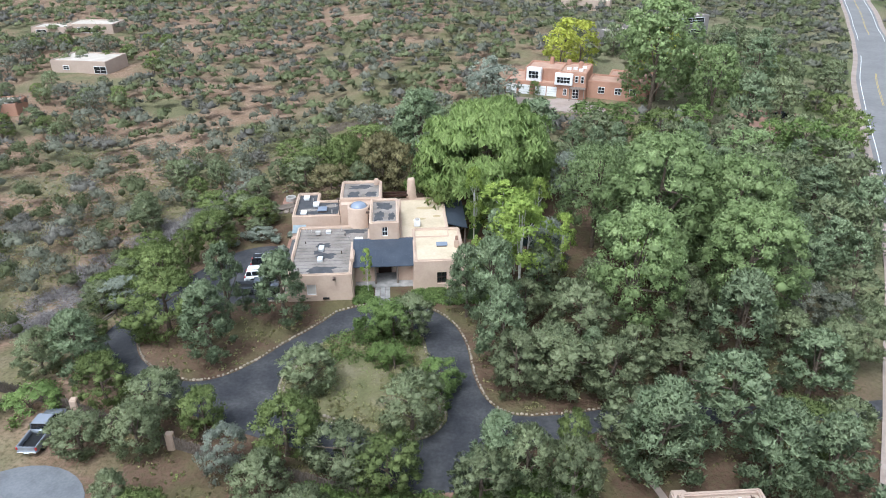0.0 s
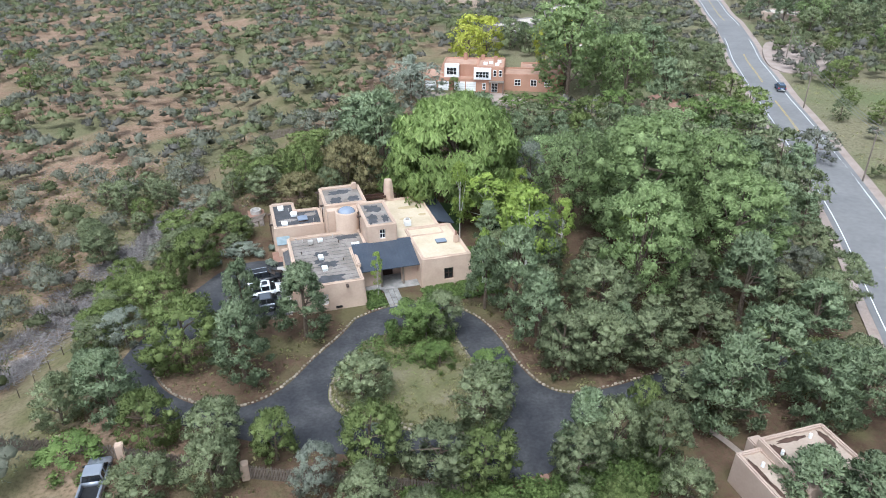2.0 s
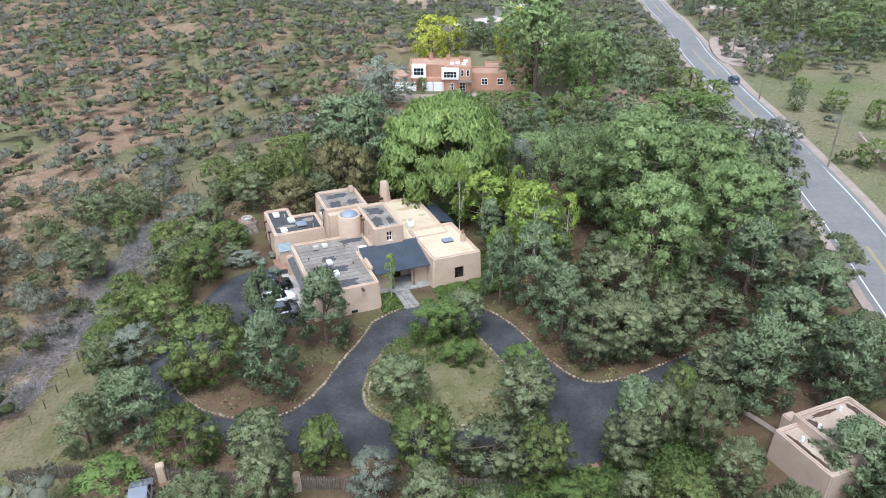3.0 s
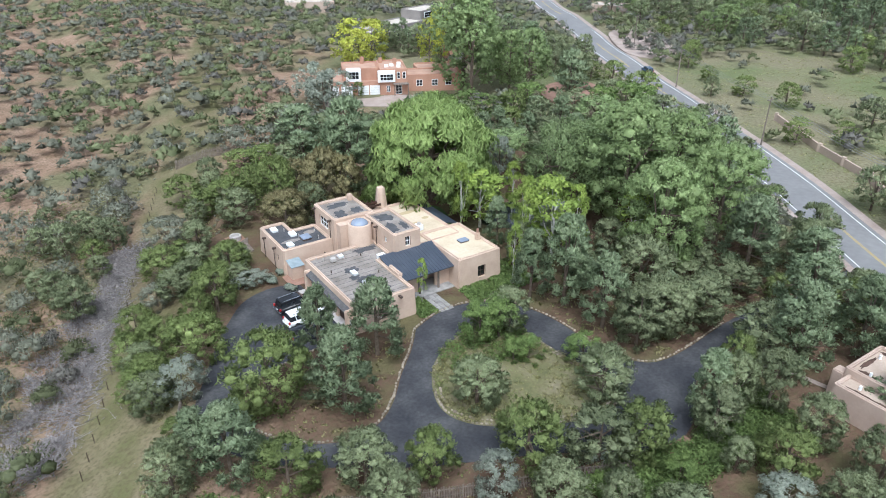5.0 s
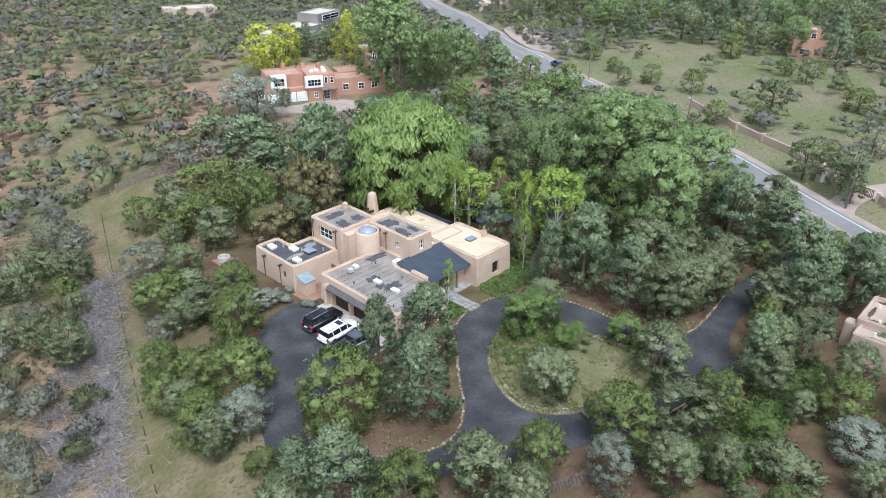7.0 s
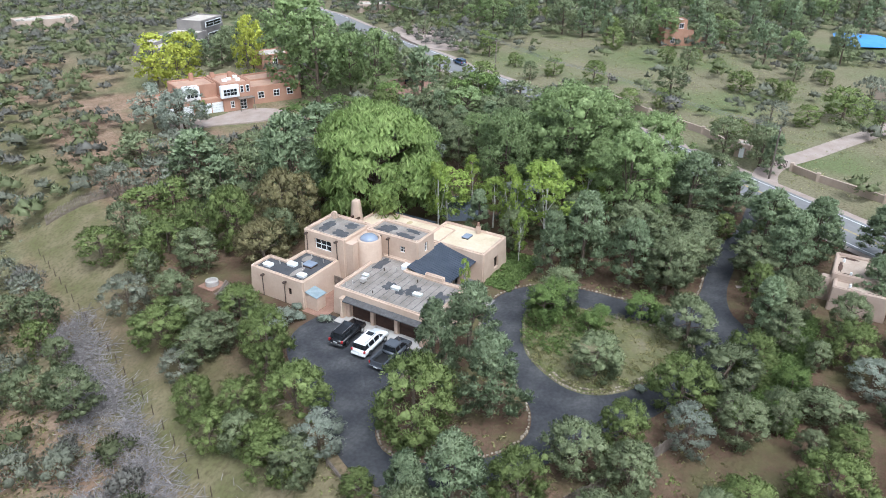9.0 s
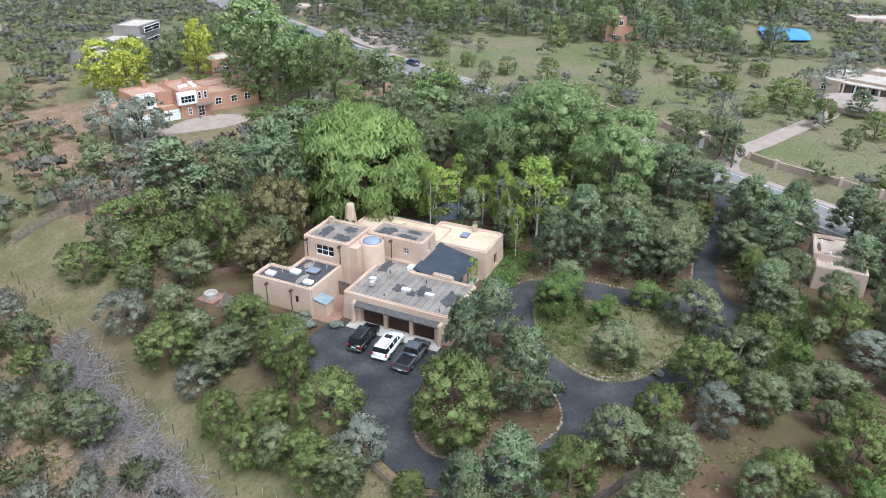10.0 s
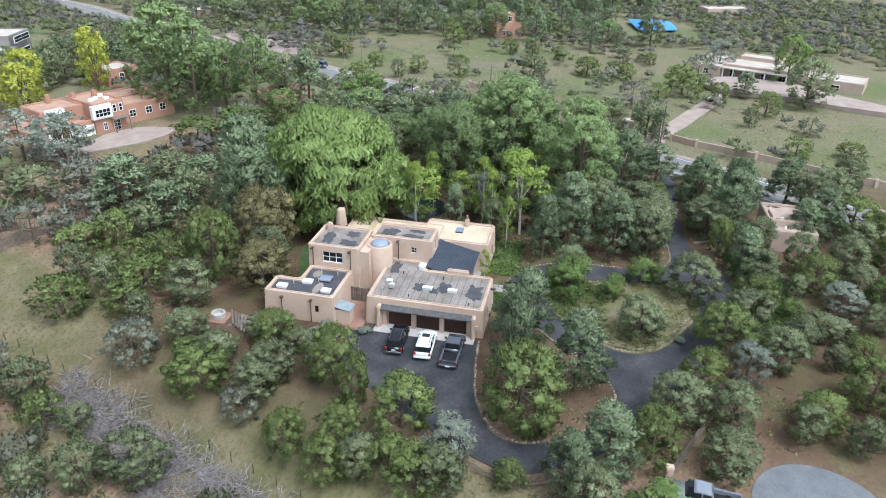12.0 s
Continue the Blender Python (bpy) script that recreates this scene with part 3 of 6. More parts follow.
# round stair tower with its skylight dome
bm = bmesh.new()
rings = []
for r, z in ((1.72, -0.3), (1.6, 6.3), (1.52, 6.45), (1.36, 6.45), (1.3, 6.3), (1.3, 6.1)):
    rings.append([bm.verts.new((-5.7 + r * math.cos(a * 0.19635), 92.3 + r * math.sin(a * 0.19635), z)) for a in range(32)])
for a, b in zip(rings, rings[1:]):
    for i in range(32):
        j = (i + 1) % 32
        bm.faces.new((a[i], a[j], b[j], b[i]))
bm.faces.new(rings[-1])
part("stair_tower", bm, STUCCO, house, smooth_faces=True)
bm = bmesh.new()
bmesh.ops.create_uvsphere(bm, u_segments=28, v_segments=14, radius=1.2)
bmesh.ops.delete(bm, geom=[v for v in bm.verts if v.co.z < -0.05], context="VERTS")
for v in bm.verts:
    v.co = (-5.7 + v.co.x, 92.3 + v.co.y, 6.2 + v.co.z * 0.6)
part("dome", bm, SKYGLASS, house, "milky blue dome skylight", True)
part("tower_infill", box(-8.3, -3.7, 93.0, 95.0, 0, 6.2), STUCCO, house)
# east room and the tan-roofed hall behind
e_ = adobe(house, [(1.8, 79.2), (8.5, 79.2), (8.5, 88.9), (1.8, 88.9)], 4.25)
cut(e_, [(4.75, 6.05, 78.2, 79.45, 0.75, 2.45), (8.3, 9.4, 81.5, 82.5, 0.9, 2.4)])
deck(house, [(2.2, 79.6), (8.1, 79.6), (8.1, 88.5), (2.2, 88.5)], 3.95, ROOF_TAN)
skylight(house, 5.7, 83.9, 3.95, 1.4, 1.0, SKYGLASS, 0.25)
window(house, 5.4, 79.4, 0.75, 1.25, 1.65, "s", (2, 2), BROWN)
part("stove_pipe", box(7.3, 7.95, 82.9, 83.5, 3.9, 5.1, 0.12, 2), STUCCO, house)
part("chimney_pot", tube((7.62, 83.2, 5.05), (7.62, 83.2, 5.6), 0.2, 0.16, 10), BRICKRED, house)
h_ = adobe(house, [(0.0, 86.2), (7.0, 86.2), (7.0, 99.9), (0.0, 99.9)], 4.1, 0.4)
deck(house, [(0.1, 86.5), (6.6, 86.5), (6.6, 99.5), (0.1, 99.5)], 3.82, ROOF_TAN)
for i, (x, y, rx, ry) in enumerate(((4.2, 96.4, 1.6, 0.5), (3.0, 92.6, 1.0, 0.3), (5.6, 93.4, 0.6, 0.4), (5.0, 98.2, 1.0, 0.3))):
    k = sheet([Vector((x + rx * math.cos(a * 0.35), y + ry * math.sin(a * 0.35))) for a in range(18)], 3.828)
    part("roof_stain", k, material("stained_tan_roofing", [(0.36, 0.29, 0.16), (0.46, 0.36, 0.22)], 0.8, 0.95) if i == 0 else bpy.data.materials["stained_tan_roofing"], house)
ac = base("roof_unit", pose(2.6, 90.3, 3.82))
ac.parent = house
part("cabinet", box(-0.45, 0.45, -0.5, 0.5, 0.1, 0.95, 0.05, 2), WHITE, ac)
part("cap", tube((0, 0, 0.95), (0, 0, 1.2), 0.3, 0.25, 12), CONCRETE, ac)
# tapering chimney
bm = bmesh.new()
rings = []
for w, d, z in ((0.85, 0.75, -0.2), (0.8, 0.7, 3.8), (0.58, 0.5, 6.5), (0.52, 0.45, 7.0), (0.4, 0.34, 7.12), (0.28, 0.24, 7.1)):
    rings.append([bm.verts.new((2.1 + a * w, 100.3 + b * d, z)) for a, b in ((-1, -1), (1, -1), (1, 1), (-1, 1))])
for a, b in zip(rings, rings[1:]):
    for i in range(4):
        bm.faces.new((a[i], a[(i + 1) % 4], b[(i + 1) % 4], b[i]))
bm.faces.new(rings[-1])
bmesh.ops.bevel(bm, geom=[e for e in bm.edges if abs(e.verts[0].co.z - e.verts[1].co.z) > 0.3], offset=0.12, segments=3, affect="EDGES")
part("chimney", bm, STUCCO, house, "tall tapering stucco chimney", True)
part("beam", box(-2.6, 1.5, 100.2, 100.5, 4.6, 4.9), BROWN, house)
part("beam", box(-2.6, 1.5, 99.2, 99.45, 4.6, 4.9), BROWN, house)
# east lean-to of dark metal
bm = bmesh.new()
vs = [bm.verts.new(v) for v in ((7.0, 91.5, 3.5), (10.0, 91.5, 2.7), (10.0, 101.6, 2.7), (7.0, 101.6, 3.5))]
bm.faces.new(vs)
r = bmesh.ops.extrude_face_region(bm, geom=bm.faces[:])
for e in r["geom"]:
    if isinstance(e, bmesh.types.BMVert):
        e.co.z -= 0.12
bmesh.ops.recalc_face_normals(bm, faces=bm.faces[:])
part("lean_to_roof", bm, METAL_ROOF, house)
for y in (92, 96.5, 101.2):
    part("porch_post", tube((9.7, y, -0.2), (9.7, y, 2.7), 0.13, 0.12, 8), GREYWOOD, house)
# porch between the garage and the east room
bm = bmesh.new()
vs = [bm.verts.new(v) for v in ((-6.3, 80.3, 2.95), (1.9, 80.3, 2.95), (1.9, 86.0, 4.2), (-6.3, 86.0, 4.2))]
bm.faces.new(vs)
r = bmesh.ops.extrude_face_region(bm, geom=bm.faces[:])
for e in r["geom"]:
    if isinstance(e, bmesh.types.BMVert):
        e.co.z -= 0.1
bmesh.ops.recalc_face_normals(bm, faces=bm.faces[:])
part("porch_roof", bm, METAL_ROOF, house, "slate blue standing seam metal roof")
for i in range(18):
    x = -6.1 + i * 0.465
    bm = bmesh.new()
    vs = [bm.verts.new(v) for v in ((x, 80.3, 2.95), (x + 0.05, 80.3, 2.95), (x + 0.05, 86.0, 4.2), (x, 86.0, 4.2))]
    bm.faces.new(vs)
    r = bmesh.ops.extrude_face_region(bm, geom=bm.faces[:])
    for e in r["geom"]:
        if isinstance(e, bmesh.types.BMVert):
            e.co.z += 0.06
    part("seam", bm, METAL_ROOF, house)
p_ = part("wall", box(-6.3, 1.9, 83.6, 84.0, -0.2, 3.3), STUCCO, house)
cut(p_, [(-3.0, -1.2, 83, 84.5, -0.5, 2.4)])
part("wall", box(-6.3, -3.2, 81.4, 81.8, -0.2, 2.9), STUCCO, house)
part("wall", box(-0.5, 1.9, 81.4, 81.8, -0.2, 2.9), STUCCO, house)
for x in (-3.3, -0.4):
    part("porch_post", tube((x, 80.8, -0.1), (x, 80.8, 2.95), 0.15, 0.13, 10), GREYWOOD, house)
part("front_door", box(-2.9, -1.3, 83.85, 83.95, 0, 2.35), BROWN, house)
part("garage_parapet", box(-6.55, -6.0, 80.4, 83.2, 3.5, 4.25, 0.15, 3), STUCCO, house)
# service closet at the wing's corner
part("closet", box(-15.6, -13.9, 93.2, 95.2, -0.1, 1.9, 0.06), STUCCO, house)
bm = bmesh.new()
vs = [bm.verts.new(v) for v in ((-15.68, 93.1, 1.93), (-13.8, 93.1, 1.93), (-13.8, 95.0, 2.3), (-15.68, 95.0, 2.3))]
bm.faces.new(vs)
r = bmesh.ops.extrude_face_region(bm, geom=bm.faces[:])
for e in r["geom"]:
    if isinstance(e, bmesh.types.BMVert):
        e.co.z -= 0.08
bmesh.ops.recalc_face_normals(bm, faces=bm.faces[:])
part("closet_roof", bm, TEAL, house, "faded teal metal lid")
tagged(link("pavement", box(-16.5, -8, 91.6, 94.9, -0.1, 0.05), BRICKRED), "red brick paved passage beside the garage", "pavement", kind="structure")
gate = tagged(base("wooden_gate"), "weathered plank gate between garage and wing", "gate")
for i in range(10):
    part("board", box(-10.05, -9.97, 91.75 + i * 0.32, 92.03 + i * 0.32, 0.05, 2.0 + 0.05 * math.sin(i)), GREYWOOD, gate)
path_ = base("garden_path")
tagged(path_, "flagstone path from driveway to front porch", "path", kind="structure")
rnd = random.Random(4)
for j in range(9):
    for i in range(3):
        x, y = -3.4 + i * 0.66, 75.6 + j * 0.72
        part("flagstone", box(x + 0.02, x + 0.63, y + 0.02, y + 0.69, -0.05, 0.06 + rnd.uniform(0, 0.02), 0.02, 1), FLAG, path_)
tagged(link("porch_floor", box(-6.0, 1.6, 79.9, 83.6, -0.05, 0.12), FLAG), "grey flagstone porch floor", "floor", kind="structure")


# ---------------------------------------------------------------- trees
def leaves(rng, lobes, per, size, droop=0.0, shell=0.55, up=0.35, spiky=False, body=0.8):
    """Small leaf sprays over the lobes (x, y, z, rx, rz): rows of a corner and its normal, three a spray; body bends the normals outward from the crown's middle."""
    lobes = np.asarray(lobes, float)
    middle = lobes[:, :3].mean(axis=0)
    n = len(lobes) * per
    c = np.repeat(lobes, per, axis=0)
    d = rng.normal(size=(n, 3))
    d /= np.linalg.norm(d, axis=1)[:, None]
    d[:, 2] = np.where(d[:, 2] < -0.45, -d[:, 2], d[:, 2])
    rad = shell + (1.08 - shell) * rng.random(n) ** 0.6
    p = c[:, :3] + d * rad[:, None] * np.stack([c[:, 3], c[:, 3], c[:, 4]], 1)
    nrm = d * 0.7 + rng.normal(size=(n, 3)) * 0.5 + np.array([0, 0, up])
    nrm /= np.linalg.norm(nrm, axis=1)[:, None]
    a = np.cross(nrm, rng.normal(size=(n, 3)))
    a /= np.linalg.norm(a, axis=1)[:, None]
    if spiky:
        a = -(d * 0.75 + rng.normal(size=(n, 3)) * 0.5 + np.array([0, 0, 0.45]))
        a /= np.linalg.norm(a, axis=1)[:, None]
        nrm = rng.normal(size=(n, 3)) + np.array([0, 0, 0.8])
    if droop:
        a = a * (1 - droop) + np.array([0, 0, -1.0]) * droop + d * 0.15
        a /= np.linalg.norm(a, axis=1)[:, None]
    b = np.cross(nrm, a)
    b /= np.maximum(np.linalg.norm(b, axis=1), 1e-6)[:, None]
    s = size * (0.6 + 0.8 * rng.random(n))[:, None]
    la = s * (1.15 + 2.2 * droop)
    wb = s * (0.8 - 0.3 * droop)
    if spiky:
        la, wb = s * 1.5, s * 0.62
    corner = np.stack([p - a * la, p + a * la * 0.7 + b * wb, p + a * la * 0.7 - b * wb], 1)
    away = (p - middle) / np.maximum(np.ptp(lobes[:, :3], axis=0) * 0.5, 1e-3) if len(lobes) > 1 else d * 0
    soft = d * 0.42 + away * body + rng.normal(size=(n, 3)) * 0.34 + np.array([0, 0, 0.1])
    soft /= np.linalg.norm(soft, axis=1)[:, None]
    facing = np.cross(corner[:, 1] - corner[:, 0], corner[:, 2] - corner[:, 0])
    turn = (facing * soft).sum(axis=1) < 0
    corner[turn] = corner[turn][:, ::-1]
    return np.concatenate([corner, np.repeat(soft[:, None], 3, axis=1)], 2).reshape(-1, 6)


def cores(rng, lobes, fill=0.8, coarse=False, body=0.55):
    """The dense inside of each lobe, a small uneven ball: rows as leaves() gives them."""
    bm = bmesh.new()
    if coarse:
        pts = [(1, 0, 0), (0, 1, 0), (-1, 0, 0), (0, -1, 0), (0, 0, 1)]
        tri = [(0, 1, 4), (1, 2, 4), (2, 3, 4), (3, 0, 4)]
    else:
        bmesh.ops.create_icosphere(bm, subdivisions=1, radius=1)
        bm.verts.index_update()
        pts = [v.co[:] for v in bm.verts]
        tri = [[v.index for v in f.verts] for f in bm.faces]
    bm.free()
    lobes = np.asarray(lobes, float)
    unit = np.asarray(pts, float)
    out = lobes[:, None, :3] + unit[None] * (lobes[:, [3, 3, 4]] * fill)[:, None] * (0.82 + 0.36 * rng.random((len(lobes), len(unit), 1)))
    away = (out - lobes[:, :3].mean(axis=0)) / np.maximum(np.ptp(lobes[:, :3], axis=0) * 0.5, 1e-3)
    soft = unit[None] * 0.75 + away * body
    soft /= np.maximum(np.linalg.norm(soft, axis=2), 1e-6)[:, :, None]
    return np.concatenate([out, soft], 2)[:, np.asarray(tri)].reshape(-1, 6)


def blades(name, corners, mat):
    """A mesh of small leaf sprays, three corners each."""
    n = len(corners) // 3
    me = bpy.data.meshes.new(name)
    me.vertices.add(n * 3)
    me.vertices.foreach_set("co", corners[:, :3].astype(np.float32).ravel())
    me.loops.add(n * 3)
    me.loops.foreach_set("vertex_index", np.arange(n * 3, dtype=np.int32))
    me.polygons.add(n)
    me.polygons.foreach_set("loop_start", np.arange(0, n * 3, 3, dtype=np.int32))
    me.polygons.foreach_set("loop_total", np.full(n, 3, np.int32))
    me.update()
    me.validate()
    me.polygons.foreach_set("use_smooth", [True] * n)
    me.normals_split_custom_set_from_vertices(corners[:, 3:].tolist())
    me.materials.append(mat)
    return me


# kind: lobes, lobe radius, sprays a lobe, spray size, crown base and shape, trunk radius (all for a tree 1 high and of radius r)
KINDS = {
    "juniper": dict(r=0.50, lobes=92, lr=0.108, per=70, size=0.0142, low=0.08, shape="round", trunk=0.035, shell=0.5, core=0.5),
    "pinyon": dict(r=0.40, lobes=92, lr=0.09, per=70, size=0.0135, low=0.10, shape="egg", trunk=0.03, shell=0.5, core=0.5),
    "pine": dict(r=0.30, lobes=96, lr=0.064, per=72, size=0.0118, low=0.10, shape="cone", trunk=0.025, shell=0.45, core=0.45),
    "willow": dict(r=0.62, lobes=190, lr=0.095, per=190, size=0.0125, low=0.16, shape="dome", trunk=0.05, droop=0.6, core=0.45),
    "cottonwood": dict(r=0.42, lobes=150, lr=0.078, per=90, size=0.0098, low=0.14, shape="egg", trunk=0.03, core=0.5, shell=0.4),
    "pale": dict(r=0.5, lobes=100, lr=0.10, per=120, size=0.0105, low=0.14, shape="round", trunk=0.03, shell=0.2, core=0.35),
    "lime": dict(r=0.26, lobes=40, lr=0.075, per=60, size=0.014, low=0.22, shape="egg", trunk=0.016, core=0.35),
    "yellow": dict(r=0.36, lobes=60, lr=0.09, per=80, size=0.014, low=0.10, shape="egg", trunk=0.02, core=0.45),
    "silver": dict(r=0.46, lobes=64, lr=0.105, per=95, size=0.0135, low=0.08, shape="round", trunk=0.03, shell=0.3, core=0.4),
    "green": dict(r=0.5, lobes=50, lr=0.12, per=90, size=0.017, low=0.08, shape="round", trunk=0.03, core=0.45),
    "russet": dict(r=0.46, lobes=80, lr=0.1, per=75, size=0.014, low=0.06, shape="egg", trunk=0.03, core=0.5, shell=0.5),
    "scrub": dict(r=0.62, lobes=56, lr=0.13, per=75, size=0.017, low=0.05, shape="round", trunk=0.03, shell=0.35, core=0.45),
    "purple": dict(r=0.66, lobes=56, lr=0.13, per=70, size=0.017, low=0.05, shape="round", trunk=0.03, shell=0.3, core=0.4),
}
WORDS = {
    "juniper": ("juniper_tree", "rounded dark olive-green juniper tree"),
    "pinyon": ("pinyon_tree", "dense grey-green pinyon pine tree"),
    "pine": ("pine_tree", "tall dark green conical pine tree"),
    "willow": ("willow_tree", "large bright green willow with drooping foliage"),
    "cottonwood": ("cottonwood_tree", "tall leafy mid-green cottonwood tree"),
    "pale": ("deciduous_tree", "broad pale green airy deciduous tree"),
    "lime": ("aspen_tree", "slender yellow-green aspen with pale trunk"),
    "yellow": ("autumn_tree", "tree with bright yellow autumn leaves"),
    "silver": ("olive_tree", "silvery grey-green Russian olive tree"),
    "green": ("leafy_shrub", "fresh green broad-leaved shrub"),
    "russet": ("russet_tree", "tree with dull russet-olive foliage"),
    "scrub": ("scrub_bush", "grey-green scrub oak bush"),
    "purple": ("bare_bush", "purplish grey half-bare bush"),
}


def crown_lobes(rng, k, n=None):
    out = []
    r, low = k["r"], k["low"]
    while len(out) < (n or k["lobes"]):
        u = rng.random() ** 0.8
        z = low + (1 - low) * u
        if k["shape"] == "cone":
            w = (1 - u) ** 0.55 * min(1, 0.62 + u * 2.2) + 0.1
        elif k["shape"] == "egg":
            w = math.sqrt(max(0, 1 - (1.75 * (u - 0.42)) ** 2)) if u > 0.42 else 0.72 + 0.28 * u / 0.42
        elif k["shape"] == "dome":
            w = math.sqrt(max(0, 1 - u ** 2.4))
        else:
            w = math.sqrt(max(0, 1 - (1.7 * (u - 0.42)) ** 2)) if u > 0.42 else 0.8 + 0.2 * u / 0.42
        a = rng.random() * 6.28318
        q = w * (0.48 + 0.5 * rng.random() ** 0.45) * r - k["lr"] * 0.3 * r
        wob = 1 + 0.13 * math.sin(a * 2 + r * 40) + 0.08 * math.sin(a * 5 + low * 30)
        s = k["lr"] * (0.65 + 0.6 * rng.random())
        out.append((q * wob * math.cos(a), q * wob * math.sin(a), min(z, 1 - s * 0.75), s, s * 0.8))
    return out


MADE = {}
COUNT = {}


def tree(kind, x, y, h, r=None, variants=5):
    """A tree of height h and crown radius r, as a thing with trunk and crown; alike trees share meshes."""
    k = KINDS[kind]
    i = COUNT.get(kind, 0)
    COUNT[kind] = i + 1
    if kind in ("willow",):
        variants = 1
    v = i % variants
    r = (r or k["r"] * h) * 1.08
    coarse = (y > 116 or x > 56) and kind != "willow"
    m = Matrix.LocRotScale((x, y, height(x, y) - 0.05), Euler((0, 0, (i * 2.39996) % 6.28318)), (r / k["r"], r / k["r"], h))
    if (kind, v, coarse) in MADE:
        first = MADE[kind, v, coarse]
        return copy_thing(first, m @ Matrix.Diagonal((1 / first.scale.x, 1 / first.scale.y, 1 / first.scale.z, 1)))
    rng = np.random.default_rng(100 + v * 17 + len(kind) * 3 + ord(kind[0]))
    name, label = WORDS[kind]
    t = tagged(base(name, m), label, "bush" if kind in ("green", "scrub", "purple") else "tree")
    lobes = crown_lobes(rng, k)
    spray = leaves(rng, lobes, int(k["per"] * (0.26 if coarse else 1)), k["size"] * (1.75 if coarse else 1), k.get("droop", 0), k.get("shell", 0.55), spiky=kind in ("juniper", "pinyon", "pine", "scrub", "russet"))
    if k.get("core", 0.5):
        spray = np.concatenate([spray, cores(rng, lobes, k.get("core", 0.5), coarse)])
    me = blades("crown", spray, LEAF[kind])
    c = new("crown", me)
    c.parent = t
    bm = tube((0, 0, -0.05), (0.01, 0.01, 0.45), k["trunk"], k["trunk"] * 0.6, 7)
    tube((0.01, 0.01, 0.45), (0, 0, 0.85), k["trunk"] * 0.6, k["trunk"] * 0.15, 6, bm)
    for j in range(6):
        a = j * 1.05 + v
        z = 0.18 + 0.09 * j
        l = lobes[(j * 5) % len(lobes)]
        tube((0, 0, z), (l[0], l[1], max(z + 0.05, l[2])), k["trunk"] * 0.4, k["trunk"] * 0.1, 5, bm)
    part("trunk", bm, PALEBARK if kind == "lime" else BARK, t, "pale aspen trunk" if kind == "lime" else "")
    MADE[kind, v, coarse] = t
    return t


def thicket(name, label, kind, spots, per, size, lobes=7, coarse=False):
    """Many far bushes as one mass: spots of (x, y, radius, height)."""
    rng = np.random.default_rng(len(spots) + len(kind))
    k = KINDS[kind]
    chunks = []
    for x, y, r, h in spots:
        z = height(x, y) - 0.1
        lb = []
        for _ in range(lobes):
            a, q = rng.random() * 6.28, rng.random() ** 0.6
            s = r * (0.34 + 0.18 * rng.random())
            lb.append((x + 0.66 * r * q * math.cos(a), y + 0.66 * r * q * math.sin(a), z + h * (0.3 + 0.42 * math.sqrt(1 - q * q) * (0.6 + 0.4 * rng.random())), s, s * 0.85))
        chunks.append(leaves(rng, lb, per, size, 0, 0.5, 0.5, spiky=True, body=0.7))
        chunks.append(cores(rng, lb, 0.74 if coarse else 0.42, coarse, 0.7))
    ob = new(name, blades(name, np.concatenate(chunks), LEAF["hill_" + kind]))
    return tagged(ob, label, "bushes", kind="stuff")


def seg_dist(x, y, line):
    best = 1e9
    for a, b in zip(line, line[1:]):
        dx, dy = b[0] - a[0], b[1] - a[1]
        t = max(0, min(1, ((x - a[0]) * dx + (y - a[1]) * dy) / (dx * dx + dy * dy + 1e-9)))
        best = min(best, math.hypot(x - a[0] - t * dx, y - a[1] - t * dy))
    return best


CLEAR = [(-14, 14, 136, 146), (-38, -32, 50, 59), (-41, -27, 38, 51), (118, 176, -16, 48), (100, 118, 140, 154), (66, 94, 134, 154), (-104, -76, 198, 224), (196, 244, 30, 60), (92, 130, 236, 262), (-22, -15, 103, 112), (-19, 12, 74, 106), (-32, -14, 76, 93), (28, 72, 150, 200), (14, 33, 82, 102), (15, 32, 30, 43)]
DRIVE_COARSE = DRIVE[::3]


def free(x, y, gap=1.0):
    if any(a - gap < x < b + gap and c - gap < y < d + gap for a, b, c, d in CLEAR):
        return False
    if -40 < x < 55 and 38 < y < 95:
        if inside(x, y, DRIVE_COARSE) or seg_dist(x, y, DRIVE_COARSE) < gap + 0.8:
            return False
        if inside(x, y, ISLAND):
            return False
    if 60 < y < 150 and -78 < x - 0.37 * y < -66:
        return False
    return seg_dist(x, y, ROAD) > 6 + gap


# ---------------------------------------------------------------- far scrub
rng = random.Random(7)
spots = {"juniper": [], "scrub": [], "purple": []}
taken = {}


def crowd(x, y, gap):
    cx, cy = int(x // 6), int(y // 6)
    for i in (-1, 0, 1):
        for j in (-1, 0, 1):
            for q in taken.get((cx + i, cy + j), ()):
                if math.hypot(q[0] - x, q[1] - y) < gap + q[2]:
                    return True
    return False


def take(x, y, r):
    taken.setdefault((int(x // 6), int(y // 6)), []).append((x, y, r))


# ---------------------------------------------------------------- single trees: kind, place, height, crown radius
def grow(kind, x, y, h, r):
    take(x, y, r * 0.8)
    return tree(kind, x, y, h, r)


